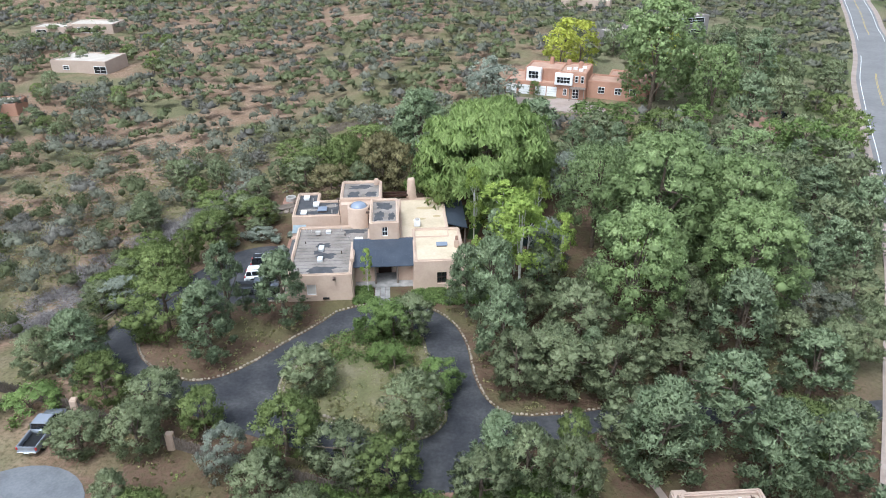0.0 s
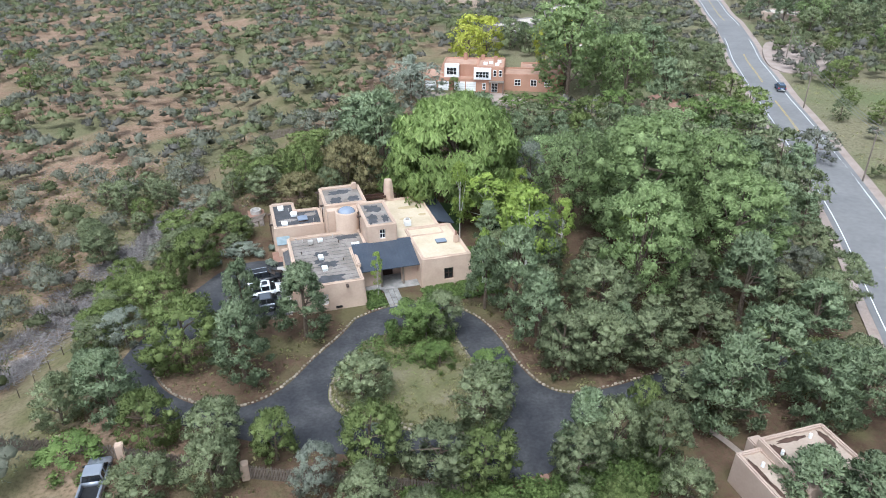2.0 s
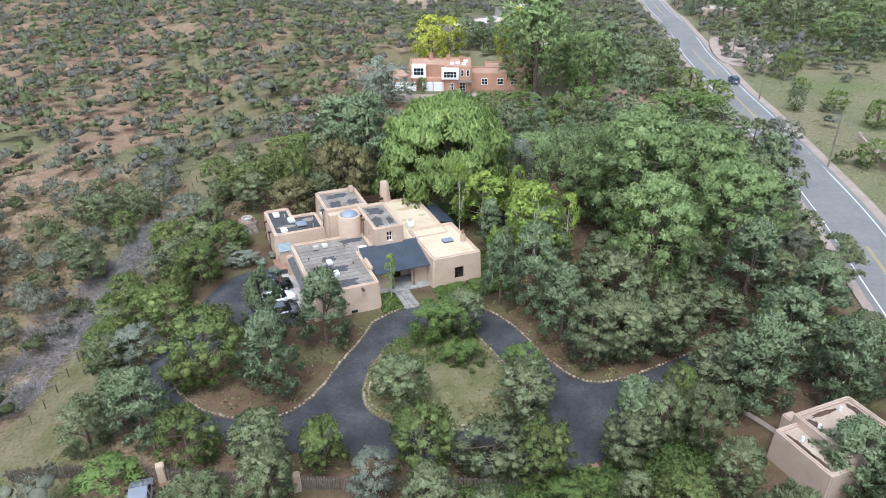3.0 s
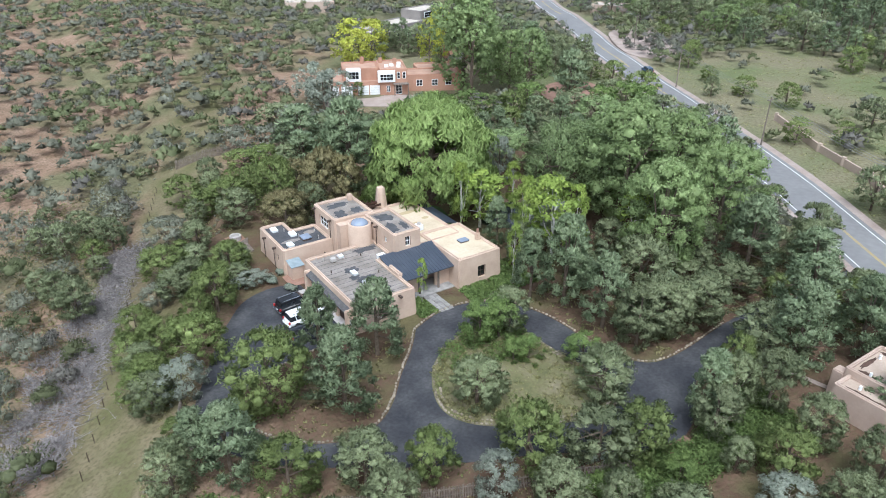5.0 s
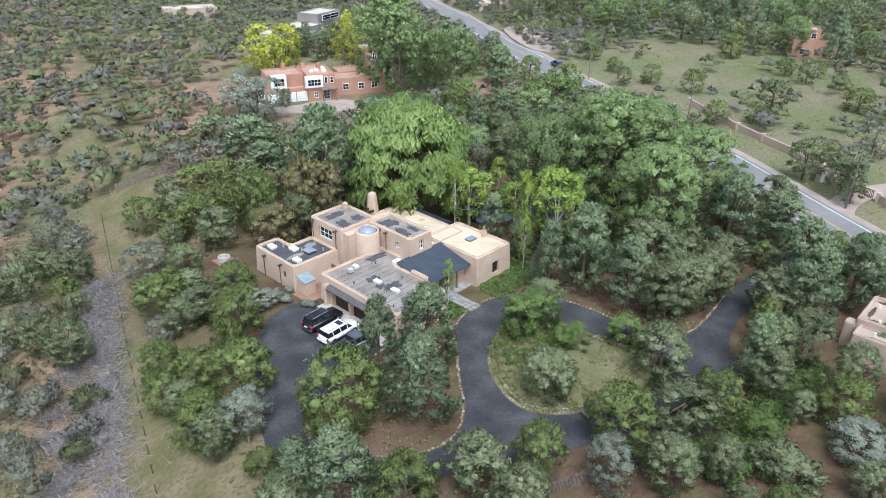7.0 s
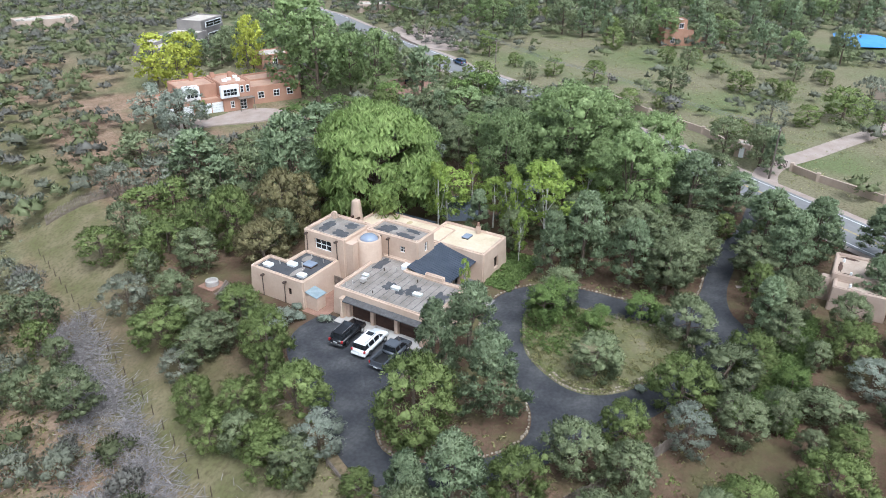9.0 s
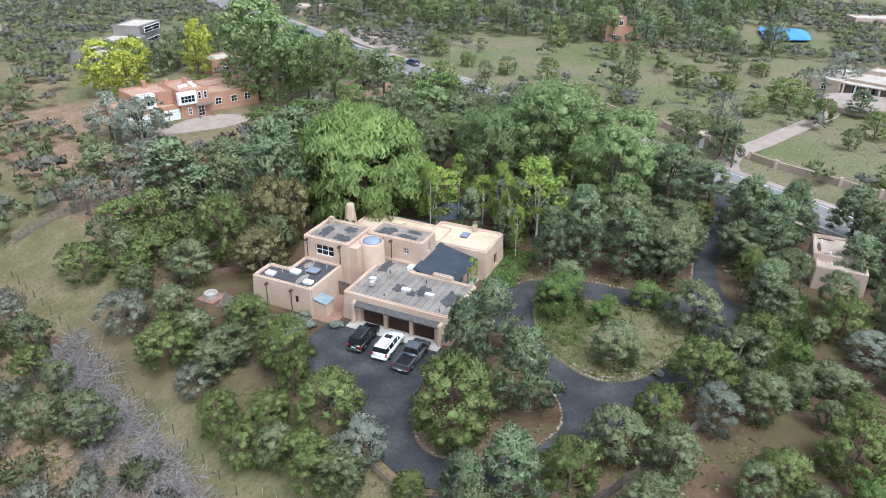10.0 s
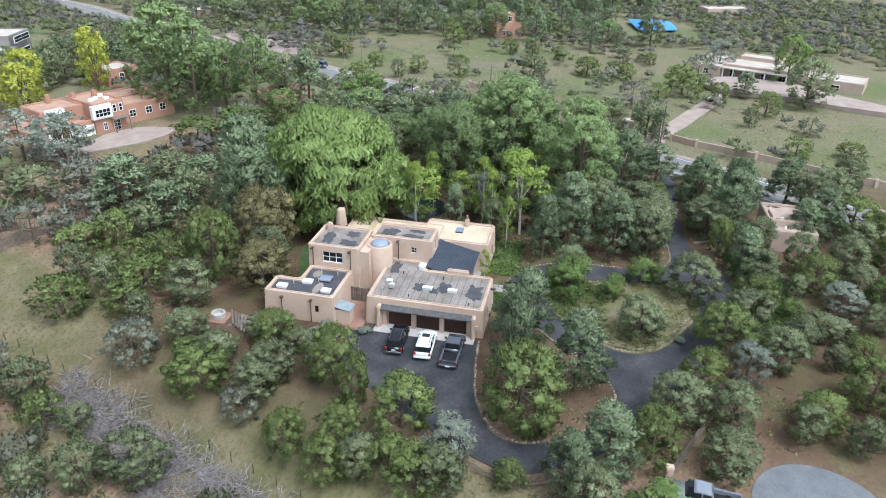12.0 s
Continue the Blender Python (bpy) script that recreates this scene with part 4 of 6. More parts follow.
grow("willow", 14.6, 105.5, 17.0, 11.2)
grow("pinyon", -27.3, 98.0, 4.5, 2.5)
grow("juniper", -21.8, 100.0, 4.5, 2.6)
grow("pine", -36.3, 66.2, 6.7, 2.2)
grow("pine", -34.2, 63.0, 8.4, 3.0)
grow("juniper", -30.6, 58.7, 5.9, 2.6)
grow("pinyon", -24.6, 55.9, 5.6, 2.7)
grow("juniper", -19.3, 53.1, 5.5, 2.2)
grow("juniper", -11.1, 49.9, 6.4, 3.2)
grow("juniper", -1.7, 45.1, 5.9, 2.8)
grow("silver", -16.3, 48.0, 5.3, 2.1)
grow("pinyon", 0.6, 52.2, 6.7, 3.0)
grow("green", 3.8, 58.3, 3.9, 2.1)
grow("pinyon", -10.1, 59.1, 5.5, 2.8)
grow("green", -1.0, 67.2, 5.4, 2.7)
grow("pine", 7.9, 45.0, 8.1, 2.3)
grow("pine", 22.2, 44.6, 11.1, 3.6)
grow("pinyon", 16.8, 56.6, 7.1, 3.1)
grow("pinyon", 11.5, 57.4, 7.5, 2.7)
grow("pine", 10.9, 62.2, 10.0, 3.1)
grow("pine", 7.9, 72.1, 10.0, 2.5)
grow("pine", 10.6, 68.6, 12.5, 3.2)
grow("pine", -21.6, 66.1, 9.7, 3.2)
grow("pine", -14.3, 72.4, 9.8, 3.3)
grow("pine", -20.9, 73.0, 10.9, 2.5)
grow("silver", -34.5, 77.1, 4.6, 2.4)
grow("juniper", -31.6, 82.4, 5.7, 3.2)
grow("juniper", -37.9, 79.4, 4.6, 2.6)
grow("juniper", -26.4, 91.2, 6.6, 3.0)
grow("russet", -2.5, 110.5, 11.0, 3.8)
grow("pine", 4.2, 114.6, 17.1, 5.2)
grow("cottonwood", 26.6, 67.9, 16.2, 5.3)
grow("pale", 28.0, 89.1, 15.9, 5.3)
grow("lime", 15.0, 76.2, 13.8, 3.5)
grow("juniper", -35.8, 92.9, 5.1, 2.2)
grow("juniper", -34.0, 88.0, 4.6, 2.3)
grow("juniper", -36.9, 82.1, 4.2, 2.1)
grow("juniper", -37.7, 88.3, 4.7, 2.0)
grow("pinyon", -37.7, 77.4, 4.6, 2.3)
grow("juniper", -36.6, 71.1, 2.4, 1.6)
grow("juniper", -29.6, 88.1, 5.5, 1.7)
grow("pinyon", -29.1, 98.8, 4.1, 2.7)
grow("scrub", -31.9, 99.3, 3.2, 2.2)
grow("juniper", -29.1, 105.5, 5.0, 3.2)
grow("scrub", -26.3, 115.3, 5.1, 3.2)
grow("pinyon", -20.8, 101.7, 3.3, 2.3)
grow("pinyon", -23.1, 110.2, 4.4, 2.1)
grow("juniper", -19.9, 129.5, 5.0, 3.4)
grow("juniper", -18.8, 121.1, 4.0, 2.8)
grow("pinyon", -15.9, 113.9, 6.0, 3.0)
grow("juniper", -6.7, 136.1, 4.0, 3.7)
grow("juniper", -8.0, 126.8, 3.7, 2.4)
grow("juniper", -10.4, 119.7, 7.0, 2.8)
grow("juniper", -8.8, 114.5, 9.6, 3.4)
grow("russet", -10.6, 106.6, 7.2, 3.7)
grow("russet", 0.0, 109.5, 9.7, 3.1)
grow("juniper", -27.6, 71.1, 8.1, 4.2)
grow("pinyon", -24.9, 50.9, 5.9, 2.3)
grow("pinyon", -30.6, 51.9, 4.3, 2.6)
grow("juniper", -21.9, 41.8, 3.7, 2.6)
grow("pinyon", 21.8, 47.8, 6.6, 4.0)
grow("pinyon", -4.5, 37.0, 3.0, 2.8)
grow("pinyon", 6.2, 42.9, 5.8, 2.4)
grow("pinyon", 10.4, 44.2, 7.2, 2.1)
grow("pinyon", 14.1, 42.3, 7.3, 2.3)
grow("juniper", 15.2, 47.0, 6.1, 1.6)
grow("pine", 31.3, 42.1, 10.1, 3.3)
grow("pine", 23.0, 33.7, 7.2, 3.1)
grow("pinyon", 15.4, 58.2, 7.4, 3.5)
grow("pinyon", 21.6, 56.1, 7.0, 3.1)
grow("pinyon", 29.5, 58.3, 5.0, 3.4)
grow("pine", 36.7, 60.7, 11.7, 4.1)
grow("pinyon", 20.0, 64.9, 8.4, 3.8)
grow("cottonwood", 34.0, 81.0, 20.0, 7.5)
grow("pale", 37.0, 93.0, 13.0, 5.0)
grow("cottonwood", 59.0, 155.5, 22.0, 7.5)
grow("yellow", 45.0, 188.5, 13.0, 4.2)
grow("yellow", 67.0, 186.5, 14.0, 3.0)
grow("silver", 21.0, 160.5, 9.0, 4.0)
grow("lime", 9.6, 77.6, 8.5, 1.0)
grow("lime", -4.3, 78.7, 6.5, 0.7)
grow("pinyon", -6.0, 108.0, 7.0, 2.6)
grow("pine", 9.0, 112.0, 10.0, 3.0)
grow("pine", 36.5, 42.0, 8.5, 2.8)
grow("pine", 25.5, 30.6, 8.5, 3.0)
grow("pinyon", 12.6, 80.0, 6.5, 2.0)
grow("pinyon", 14.8, 70.3, 6.0, 2.2)
grow("pine", 16.8, 73.0, 8.0, 2.2)
grow("pinyon", 18.5, 78.0, 6.5, 2.3)
grow("pine", 13.4, 86.2, 8.0, 1.9)
grow("lime", 14.6, 80.6, 11.0, 1.3)
grow("lime", 15.5, 82.2, 12.0, 1.4)
grow("silver", 20.0, 81.5, 8.0, 2.6)
grow("cottonwood", 43.8, 79.9, 17.3, 6.2)
grow("cottonwood", 41.1, 69.1, 15.5, 5.8)
grow("pale", 34.3, 86.8, 13.8, 7.1)
grow("pale", 44.5, 96.8, 10.2, 4.9)
grow("lime", 20.1, 91.0, 10.4, 1.4)
grow("lime", 19.6, 98.3, 6.7, 1.6)
grow("silver", 20.5, 84.3, 7.0, 2.5)
grow("lime", 20.5, 77.5, 11.1, 1.6)
grow("lime", 30.6, 75.5, 8.7, 2.4)
grow("juniper", -25.9, 108.6, 3.1, 1.7)
grow("pinyon", -24.9, 105.5, 3.0, 2.2)
grow("pinyon", -21.5, 97.5, 2.5, 1.8)
grow("pinyon", -36.8, 85.0, 4.3, 2.0)
grow("pinyon", -5.4, 46.6, 5.7, 3.1)
grow("silver", 3.0, 33.3, 3.6, 2.7)
grow("green", -1.0, 61.8, 3.4, 1.6)
grow("pine", 30.0, 48.4, 10.6, 4.1)
grow("pine", 36.9, 33.4, 9.2, 3.6)
grow("pinyon", 34.0, 28.7, 8.8, 4.4)
grow("pine", 26.5, 127.5, 11.3, 5.8)
grow("pine", 16.3, 129.9, 7.2, 5.1)
grow("pinyon", -0.4, 129.3, 6.1, 3.3)
grow("juniper", -4.2, 132.2, 5.7, 3.0)
grow("scrub", 8.8, 146.8, 7.4, 5.4)
grow("pinyon", 11.0, 140.1, 6.8, 4.1)
grow("scrub", -5.4, 145.2, 5.9, 3.6)
grow("pinyon", 7.5, 155.3, 6.1, 4.1)
grow("cottonwood", 68.9, 145.3, 17.6, 5.2)
grow("cottonwood", 70.4, 154.1, 15.5, 4.0)
grow("pine", 71.4, 133.1, 14.3, 4.6)
grow("yellow", 74.4, 192.0, 15.5, 3.6)
grow("yellow", 51.6, 192.8, 14.5, 4.8)
grow("silver", 24.6, 163.0, 9.4, 5.0)
grow("green", 76.3, 120.1, 8.6, 4.7)
grow("pinyon", 74.9, 108.6, 8.3, 4.6)
grow("pinyon", 62.1, 109.1, 7.3, 4.7)
grow("pale", 63.6, 116.1, 8.0, 5.6)
grow("scrub", 86.3, 103.5, 6.1, 4.2)
grow("green", 42.1, 145.6, 5.3, 5.1)
grow("pinyon", 21.0, 139.1, 5.6, 4.0)
grow("scrub", 82.8, 18.5, 3.9, 2.8)
grow("juniper", 65.2, 25.3, 4.3, 3.2)
grow("juniper", 67.8, 14.4, 3.5, 2.8)
grow("juniper", 85.1, 63.3, 4.6, 3.7)
grow("scrub", 96.5, 57.2, 6.7, 4.2)
grow("juniper", 113.8, 43.5, 7.9, 5.2)
grow("scrub", 123.7, 39.0, 9.3, 4.7)
grow("juniper", 130.3, 69.3, 5.4, 4.0)
grow("juniper", 104.6, 50.5, 4.9, 2.9)
grow("juniper", 131.3, 61.8, 4.5, 2.3)
grow("juniper", 128.7, 57.9, 5.1, 2.3)
grow("silver", 149.7, 29.6, 9.1, 4.8)
grow("pine", 117.7, 27.0, 6.7, 3.3)
grow("green", 134.8, 12.8, 13.9, 4.8)
grow("pinyon", 110.0, 13.2, 12.7, 5.7)
grow("green", -37.6, 57.6, 2.7, 3.0)
grow("green", 3.7, 56.0, 2.8, 1.3)
grow("green", -2.9, 68.3, 5.1, 2.5)
grow("green", -2.4, 62.7, 3.2, 1.4)
grow("pinyon", 1.2, 68.0, 5.8, 2.4)
grow("scrub", 48.8, 69.0, 5.0, 3.1)
grow("pine", 41.8, 54.5, 8.0, 3.6)
grow("pinyon", 50.2, 59.3, 7.7, 2.7)
grow("juniper", 34.6, 54.5, 3.4, 1.8)
grow("lime", 11.0, 91.8, 11.9, 1.6)
grow("lime", 17.9, 86.0, 8.2, 2.3)
grow("lime", 15.3, 92.7, 9.5, 3.7)
grow("lime", 21.4, 100.2, 6.6, 2.5)
grow("silver", 26.9, 102.9, 9.7, 2.5)
grow("pale", 33.9, 109.5, 7.8, 5.2)
grow("pinyon", 31.0, 63.8, 4.4, 1.8)
grow("pine", 53.7, 80.5, 8.5, 2.3)
grow("pine", 58.7, 80.0, 8.0, 2.9)
grow("pine", 65.0, 96.4, 8.6, 4.4)
grow("pine", 67.0, 87.5, 10.6, 3.4)
grow("pinyon", 50.3, 82.5, 6.0, 2.8)
grow("pinyon", 56.1, 70.5, 5.5, 2.8)
grow("scrub", 51.7, 66.5, 4.5, 2.7)
grow("pine", 60.4, 77.4, 7.0, 2.4)
grow("pine", 4.6, 136.7, 10.5, 5.1)
grow("pine", 1.5, 127.2, 8.7, 3.7)
grow("russet", -3.1, 119.9, 6.4, 3.2)
grow("juniper", -14.6, 121.2, 5.1, 3.6)
grow("scrub", -1.2, 139.2, 6.8, 4.6)
grow("yellow", 49.3, 202.1, 13.7, 5.1)
grow("cottonwood", 62.6, 164.0, 24.0, 8.9)
grow("silver", 22.8, 170.4, 9.7, 4.7)
grow("pine", 90.5, 169.5, 13.2, 4.9)
grow("pinyon", 84.8, 145.0, 10.2, 4.2)
grow("green", 46.8, 137.5, 6.9, 5.2)
grow("green", 60.2, 135.0, 7.6, 4.0)
grow("pinyon", 39.7, 133.1, 6.6, 5.0)
grow("green", 34.4, 169.1, 3.7, 1.5)
grow("green", 71.9, 123.2, 7.7, 3.4)
grow("pinyon", 65.1, 124.8, 7.3, 4.3)
grow("pinyon", 79.6, 126.6, 7.5, 4.4)
grow("silver", -20.4, 95.2, 1.9, 2.1)


# ---------------------------------------------------------------- woods between the single trees
def wood(kinds, x0, x1, y0, y1, tries, hmin, hmax, gap, seed):
    r_ = random.Random(seed)
    for _ in range(tries):
        x, y = r_.uniform(x0, x1), r_.uniform(y0, y1)
        h = r_.uniform(hmin, hmax)
        kind = r_.choice(kinds)
        r = h * KINDS[kind]["r"] * r_.uniform(0.85, 1.15)
        if free(x, y, r * 0.75) and not crowd(x, y, r * gap):
            grow(kind, x, y, h, r)


wood(["pine", "pinyon", "pinyon"], 10, 46, 56, 84, 420, 4.5, 8.5, 0.66, 1)
wood(["cottonwood", "pale", "pinyon", "cottonwood"], 26, 48, 80, 106, 160, 8, 13, 0.72, 2)
wood(["pinyon", "pine", "pinyon"], 44, 64, 84, 120, 160, 6, 9.5, 0.75, 31)
wood(["pinyon", "pine", "juniper"], 4, 60, 104, 131, 190, 5, 8.5, 0.9, 3)
wood(["juniper", "pinyon", "pinyon"], 6, 50, 20, 49, 260, 4.5, 8.5, 0.78, 4)
wood(["juniper", "pinyon", "green"], -30, 6, 18, 52, 150, 3, 6.5, 0.9, 5)
wood(["juniper", "scrub", "pinyon"], -20, 2, 110, 132, 40, 3.5, 5.5, 1.1, 12)
wood(["juniper", "scrub", "pinyon"], -44, -12, 104, 140, 200, 4, 6.5, 0.95, 6)
wood(["pinyon", "juniper", "green"], 64, 110, 118, 172, 160, 5, 9, 0.85, 8)
wood(["juniper", "pinyon", "juniper"], 84, 240, 20, 200, 70, 4, 7.5, 1.3, 9)
wood(["pinyon", "cottonwood", "pine", "pine"], 170, 300, 40, 260, 260, 7, 13, 0.85, 10)
wood(["pine", "pinyon", "pinyon"], 44, 73, 52, 114, 460, 6.5, 9.5, 0.66, 21)
wood(["juniper", "juniper", "pinyon"], -40, -27, 60, 102, 30, 4.5, 6.6, 0.72, 22)
wood(["pinyon", "pine"], 66, 112, 196, 222, 80, 6, 10, 0.8, 23)
wood(["juniper", "scrub", "pinyon"], -130, -70, 150, 260, 120, 4, 6.5, 1.0, 24)
for _ in range(40000):
    x, y = rng.uniform(-190, 330), rng.uniform(-90, 430)
    if y < 40 and (x < 60 or x < 130 and rng.random() < 0.8):
        continue
    meadow = 62 < x < 178 and y < 150 and x - 55 > (y - 40) * 0.55
    dense = noise.noise((x / 30, y / 30, 9.0))
    if -40 < x < 48 and y < 118:
        continue
    if meadow and rng.random() < 0.965:
        continue
    if x < 60 and rng.random() < (0.82 if dense < -0.06 else 0.18):
        continue
    r = rng.uniform(1.8, 4.0)
    if not free(x, y, r * 0.8) or crowd(x, y, r * 0.62):
        continue
    take(x, y, r * 0.62)
    k = rng.random() + 0.35 * noise.noise((x / 22, y / 22, 4.0))
    kind = "juniper" if k < 0.45 else "scrub" if k < 0.85 else "purple"
    spots[kind].append((x, y, r, r * rng.uniform(1.2, 1.7)))
for kind, label in (("juniper", "scattered dark green junipers on the dry hillside"), ("scrub", "scattered grey-green scrub oak on the hillside"), ("purple", "purplish half-bare bushes on the hillside")):
    near = [s for s in spots[kind] if math.hypot(s[0] + 50, s[1] - 50) < 100]
    far = [s for s in spots[kind] if math.hypot(s[0] + 50, s[1] - 50) >= 100]
    thicket("hillside_bushes", label, kind, near, 90, 0.12, 9)
    thicket("distant_bushes", label, kind, far, 12, 0.3, 6, True)


# ---------------------------------------------------------------- vehicles
def profile(points, half, taper, mat_name=None):
    """A body from its side outline (x forward, z), as wide as half on each side, narrower by taper at its top."""
    bm = bmesh.new()
    zs = [p[1] for p in points]
    lo, hi = min(zs), max(zs)
    left, right = [], []
    for x, z in points:
        k = half - taper * (z - lo) / (hi - lo)
        left.append(bm.verts.new((x, k, z)))
        right.append(bm.verts.new((x, -k, z)))
    bm.faces.new(left)
    bm.faces.new(right[::-1])
    n = len(points)
    for i in range(n):
        j = (i + 1) % n
        bm.faces.new((left[i], right[i], right[j], left[j]))
    bmesh.ops.recalc_face_normals(bm, faces=bm.faces[:])
    return bm


def wheels(car, xs, half, r=0.39):
    for x in xs:
        for s in (-1, 1):
            w = base("wheel", pose(x, s * (half - 0.12), r))
            w.parent = car
            part("tyre", tube((0, -0.13, 0), (0, 0.13, 0), r, r, 18), BLACK, w)
            part("rim", tube((0, s * 0.05, 0), (0, s * 0.145, 0), r * 0.62, r * 0.58, 14), CHROME, w)


def bevelled(bm, d=0.06, seg=2):
    bmesh.ops.bevel(bm, geom=bm.edges[:], offset=d, segments=seg, affect="EDGES", clamp_overlap=True)
    return bm


def suv(name, label, paint, m):
    car = tagged(base(name, m), label, "car")
    part("body", bevelled(profile([(-2.5, 0.42), (-2.58, 0.75), (-2.5, 1.12), (1.25, 1.16), (2.3, 1.02), (2.52, 0.82), (2.5, 0.42)], 0.98, 0.06), 0.09, 3), paint, car, smooth_faces=True)
    part("window_band", bevelled(profile([(-2.42, 1.1), (-2.2, 1.72), (0.55, 1.76), (1.4, 1.1)], 0.9, 0.14), 0.05), GLASS, car, "dark tinted glass")
    part("roof", bevelled(profile([(-2.25, 1.68), (-2.2, 1.80), (0.45, 1.83), (0.68, 1.68)], 0.785, 0.05), 0.04), paint, car)
    for x in (-1.55, -0.45, 0.55):
        for s in (-1, 1):
            bm = tube((x, s * 0.9, 1.12), (x - 0.12 if x < 0.5 else x - 0.0, s * 0.775, 1.74), 0.06, 0.06, 4)
            part("pillar", bm, paint, car)
    for s in (-1, 1):
        part("roof_rail", tube((-2.0, s * 0.62, 1.88), (0.3, s * 0.62, 1.9), 0.035, 0.035, 6), CHROME, car)
        part("tail_light", box(-2.6, -2.42, s * 0.84 - 0.12, s * 0.84 + 0.12, 0.85, 1.15, 0.03, 1), RED, car)
        part("headlight", box(2.3, 2.5, s * 0.75 - 0.16, s * 0.75 + 0.16, 0.78, 0.95, 0.03, 1), CHROME, car)
        part("mirror", box(1.0, 1.2, s * 1.06 - 0.12, s * 1.06 + 0.12, 1.08, 1.26, 0.04, 1), paint, car)
    part("sunroof", box(-0.35, 0.35, -0.45, 0.45, 1.815, 1.835), GLASS, car)
    part("bumper", box(-2.66, -2.4, -0.95, 0.95, 0.42, 0.68, 0.05, 2), paint if paint is PAINT_WHITE else CHROME, car)
    part("number_plate", box(-2.615, -2.59, -0.26, 0.26, 0.78, 0.92), WHITE, car)
    wheels(car, (-1.55, 1.55), 0.98)
    return car


def pickup(name, label, paint, m):
    car = tagged(base(name, m), label, "pickup truck")
    part("body", bevelled(profile([(-0.55, 0.48), (-0.55, 1.18), (1.6, 1.2), (2.6, 1.1), (2.85, 0.9), (2.85, 0.48)], 1.0, 0.05), 0.09, 3), paint, car, smooth_faces=True)
    part("window_band", bevelled(profile([(-0.5, 1.12), (-0.3, 1.74), (1.05, 1.78), (1.85, 1.14)], 0.92, 0.14), 0.05), GLASS, car, "dark cab windows")
    part("roof", bevelled(profile([(-0.34, 1.7), (-0.28, 1.83), (0.95, 1.86), (1.18, 1.7)], 0.8, 0.05), 0.04), paint, car)
    for x in (-0.38, 0.45):
        for s in (-1, 1):
            part("pillar", tube((x, s * 0.92, 1.12), (x, s * 0.79, 1.76), 0.08, 0.07, 4), paint, car)
    bed = part("cargo_bed", box(-2.8, -0.58, -0.8, 0.8, 0.55, 0.72), BLACK, car, "open black cargo bed")
    for s in (-1, 1):
        part("bed_side", box(-2.88, -0.56, s * 0.9 - 0.1, s * 0.9 + 0.1, 0.5, 1.2, 0.05, 2), paint, car)
        part("tail_light", box(-2.93, -2.8, s * 0.92 - 0.08, s * 0.92 + 0.08, 0.8, 1.12, 0.02, 1), RED, car)
        part("mirror", box(1.35, 1.55, s * 1.1 - 0.14, s * 1.1 + 0.14, 1.12, 1.34, 0.04, 1), BLACK, car)
        part("running_board", box(-0.5, 1.2, s * 1.0 - 0.08, s * 1.0 + 0.08, 0.36, 0.44), CHROME, car)
    part("tailgate", box(-2.92, -2.8, -0.82, 0.82, 0.55, 1.2, 0.03, 2), paint, car)
    part("bumper", box(-3.05, -2.85, -0.95, 0.95, 0.45, 0.66, 0.04, 2), CHROME, car)
    part("number_plate", box(-3.06, -3.045, -0.26, 0.26, 0.5, 0.62), WHITE, car)
    wheels(car, (-1.85, 1.85), 1.0, 0.42)
    return car


suv("suv", "black SUV parked nose-in at the garage", PAINT_BLACK, pose(-18.0, 86.55, 0.03, 0, 0, 4))
suv("suv", "white SUV parked before the middle garage door", PAINT_WHITE, pose(-18.2, 83.15, 0.03, 0, 0, 3))
pickup("pickup_truck", "dark grey pickup truck with open bed", PAINT_GREY, pose(-18.7, 79.9, 0.03, 0, 0, 0))
pickup("pickup_truck", "silver-grey pickup parked by the stake fence", car_paint("silver_car_paint", (0.3, 0.32, 0.36), 0.4), pose(-35.0, 54.3, 0.0, 0, 0, 84))
suv("car", "blue car on the country road", PAINT_BLUE, pose(114.6, 147.0, height(114.6, 147) + 0.27, 0, 0, 61))
suv("car", "dark car parked on a red gravel court", PAINT_BLACK, pose(86.5, 146.5, height(86.5, 146.5) + 0.05, 0, 0, 20))


# ---------------------------------------------------------------- neighbouring houses
def opening(parent, u, z, w, h, v, label, panes=(2, 2), glass=None):
    win = base("window", pose(u, v, z))
    win.parent = parent
    bm = bmesh.new()
    t = 0.1
    for a in ((-w / 2, w / 2, 0, t), (-w / 2, w / 2, h - t, h), (-w / 2, -w / 2 + t, t, h - t), (w / 2 - t, w / 2, t, h - t)):
        box(a[0], a[1], -0.1, 0.12, a[2], a[3], bm=bm)
    for i in range(1, panes[0]):
        q = -w / 2 + w * i / panes[0]
        box(q - 0.035, q + 0.035, -0.07, 0.1, t, h - t, bm=bm)
    for i in range(1, panes[1]):
        q = h * i / panes[1]
        box(-w / 2 + t, w / 2 - t, -0.065, 0.09, q - 0.035, q + 0.035, bm=bm)
    part("frame", bm, WHITE, win)
    part("pane", box(-w / 2 + 0.04, w / 2 - 0.04, -0.03, 0.05, 0.04, h - 0.04), glass or GLASS, win)


def block(parent, u0, u1, v0, v1, h, mat, roof, drop=0.4):
    adobe(parent, [(u0, v0), (u1, v0), (u1, v1), (u0, v1)], h, drop, 0.4, 0.12, mat, 0.12, -1.2)
    part("roof", box(u0 + 0.35, u1 - 0.35, v0 + 0.35, v1 - 0.35, h - drop - 0.1, h - drop + 0.05), roof, parent)


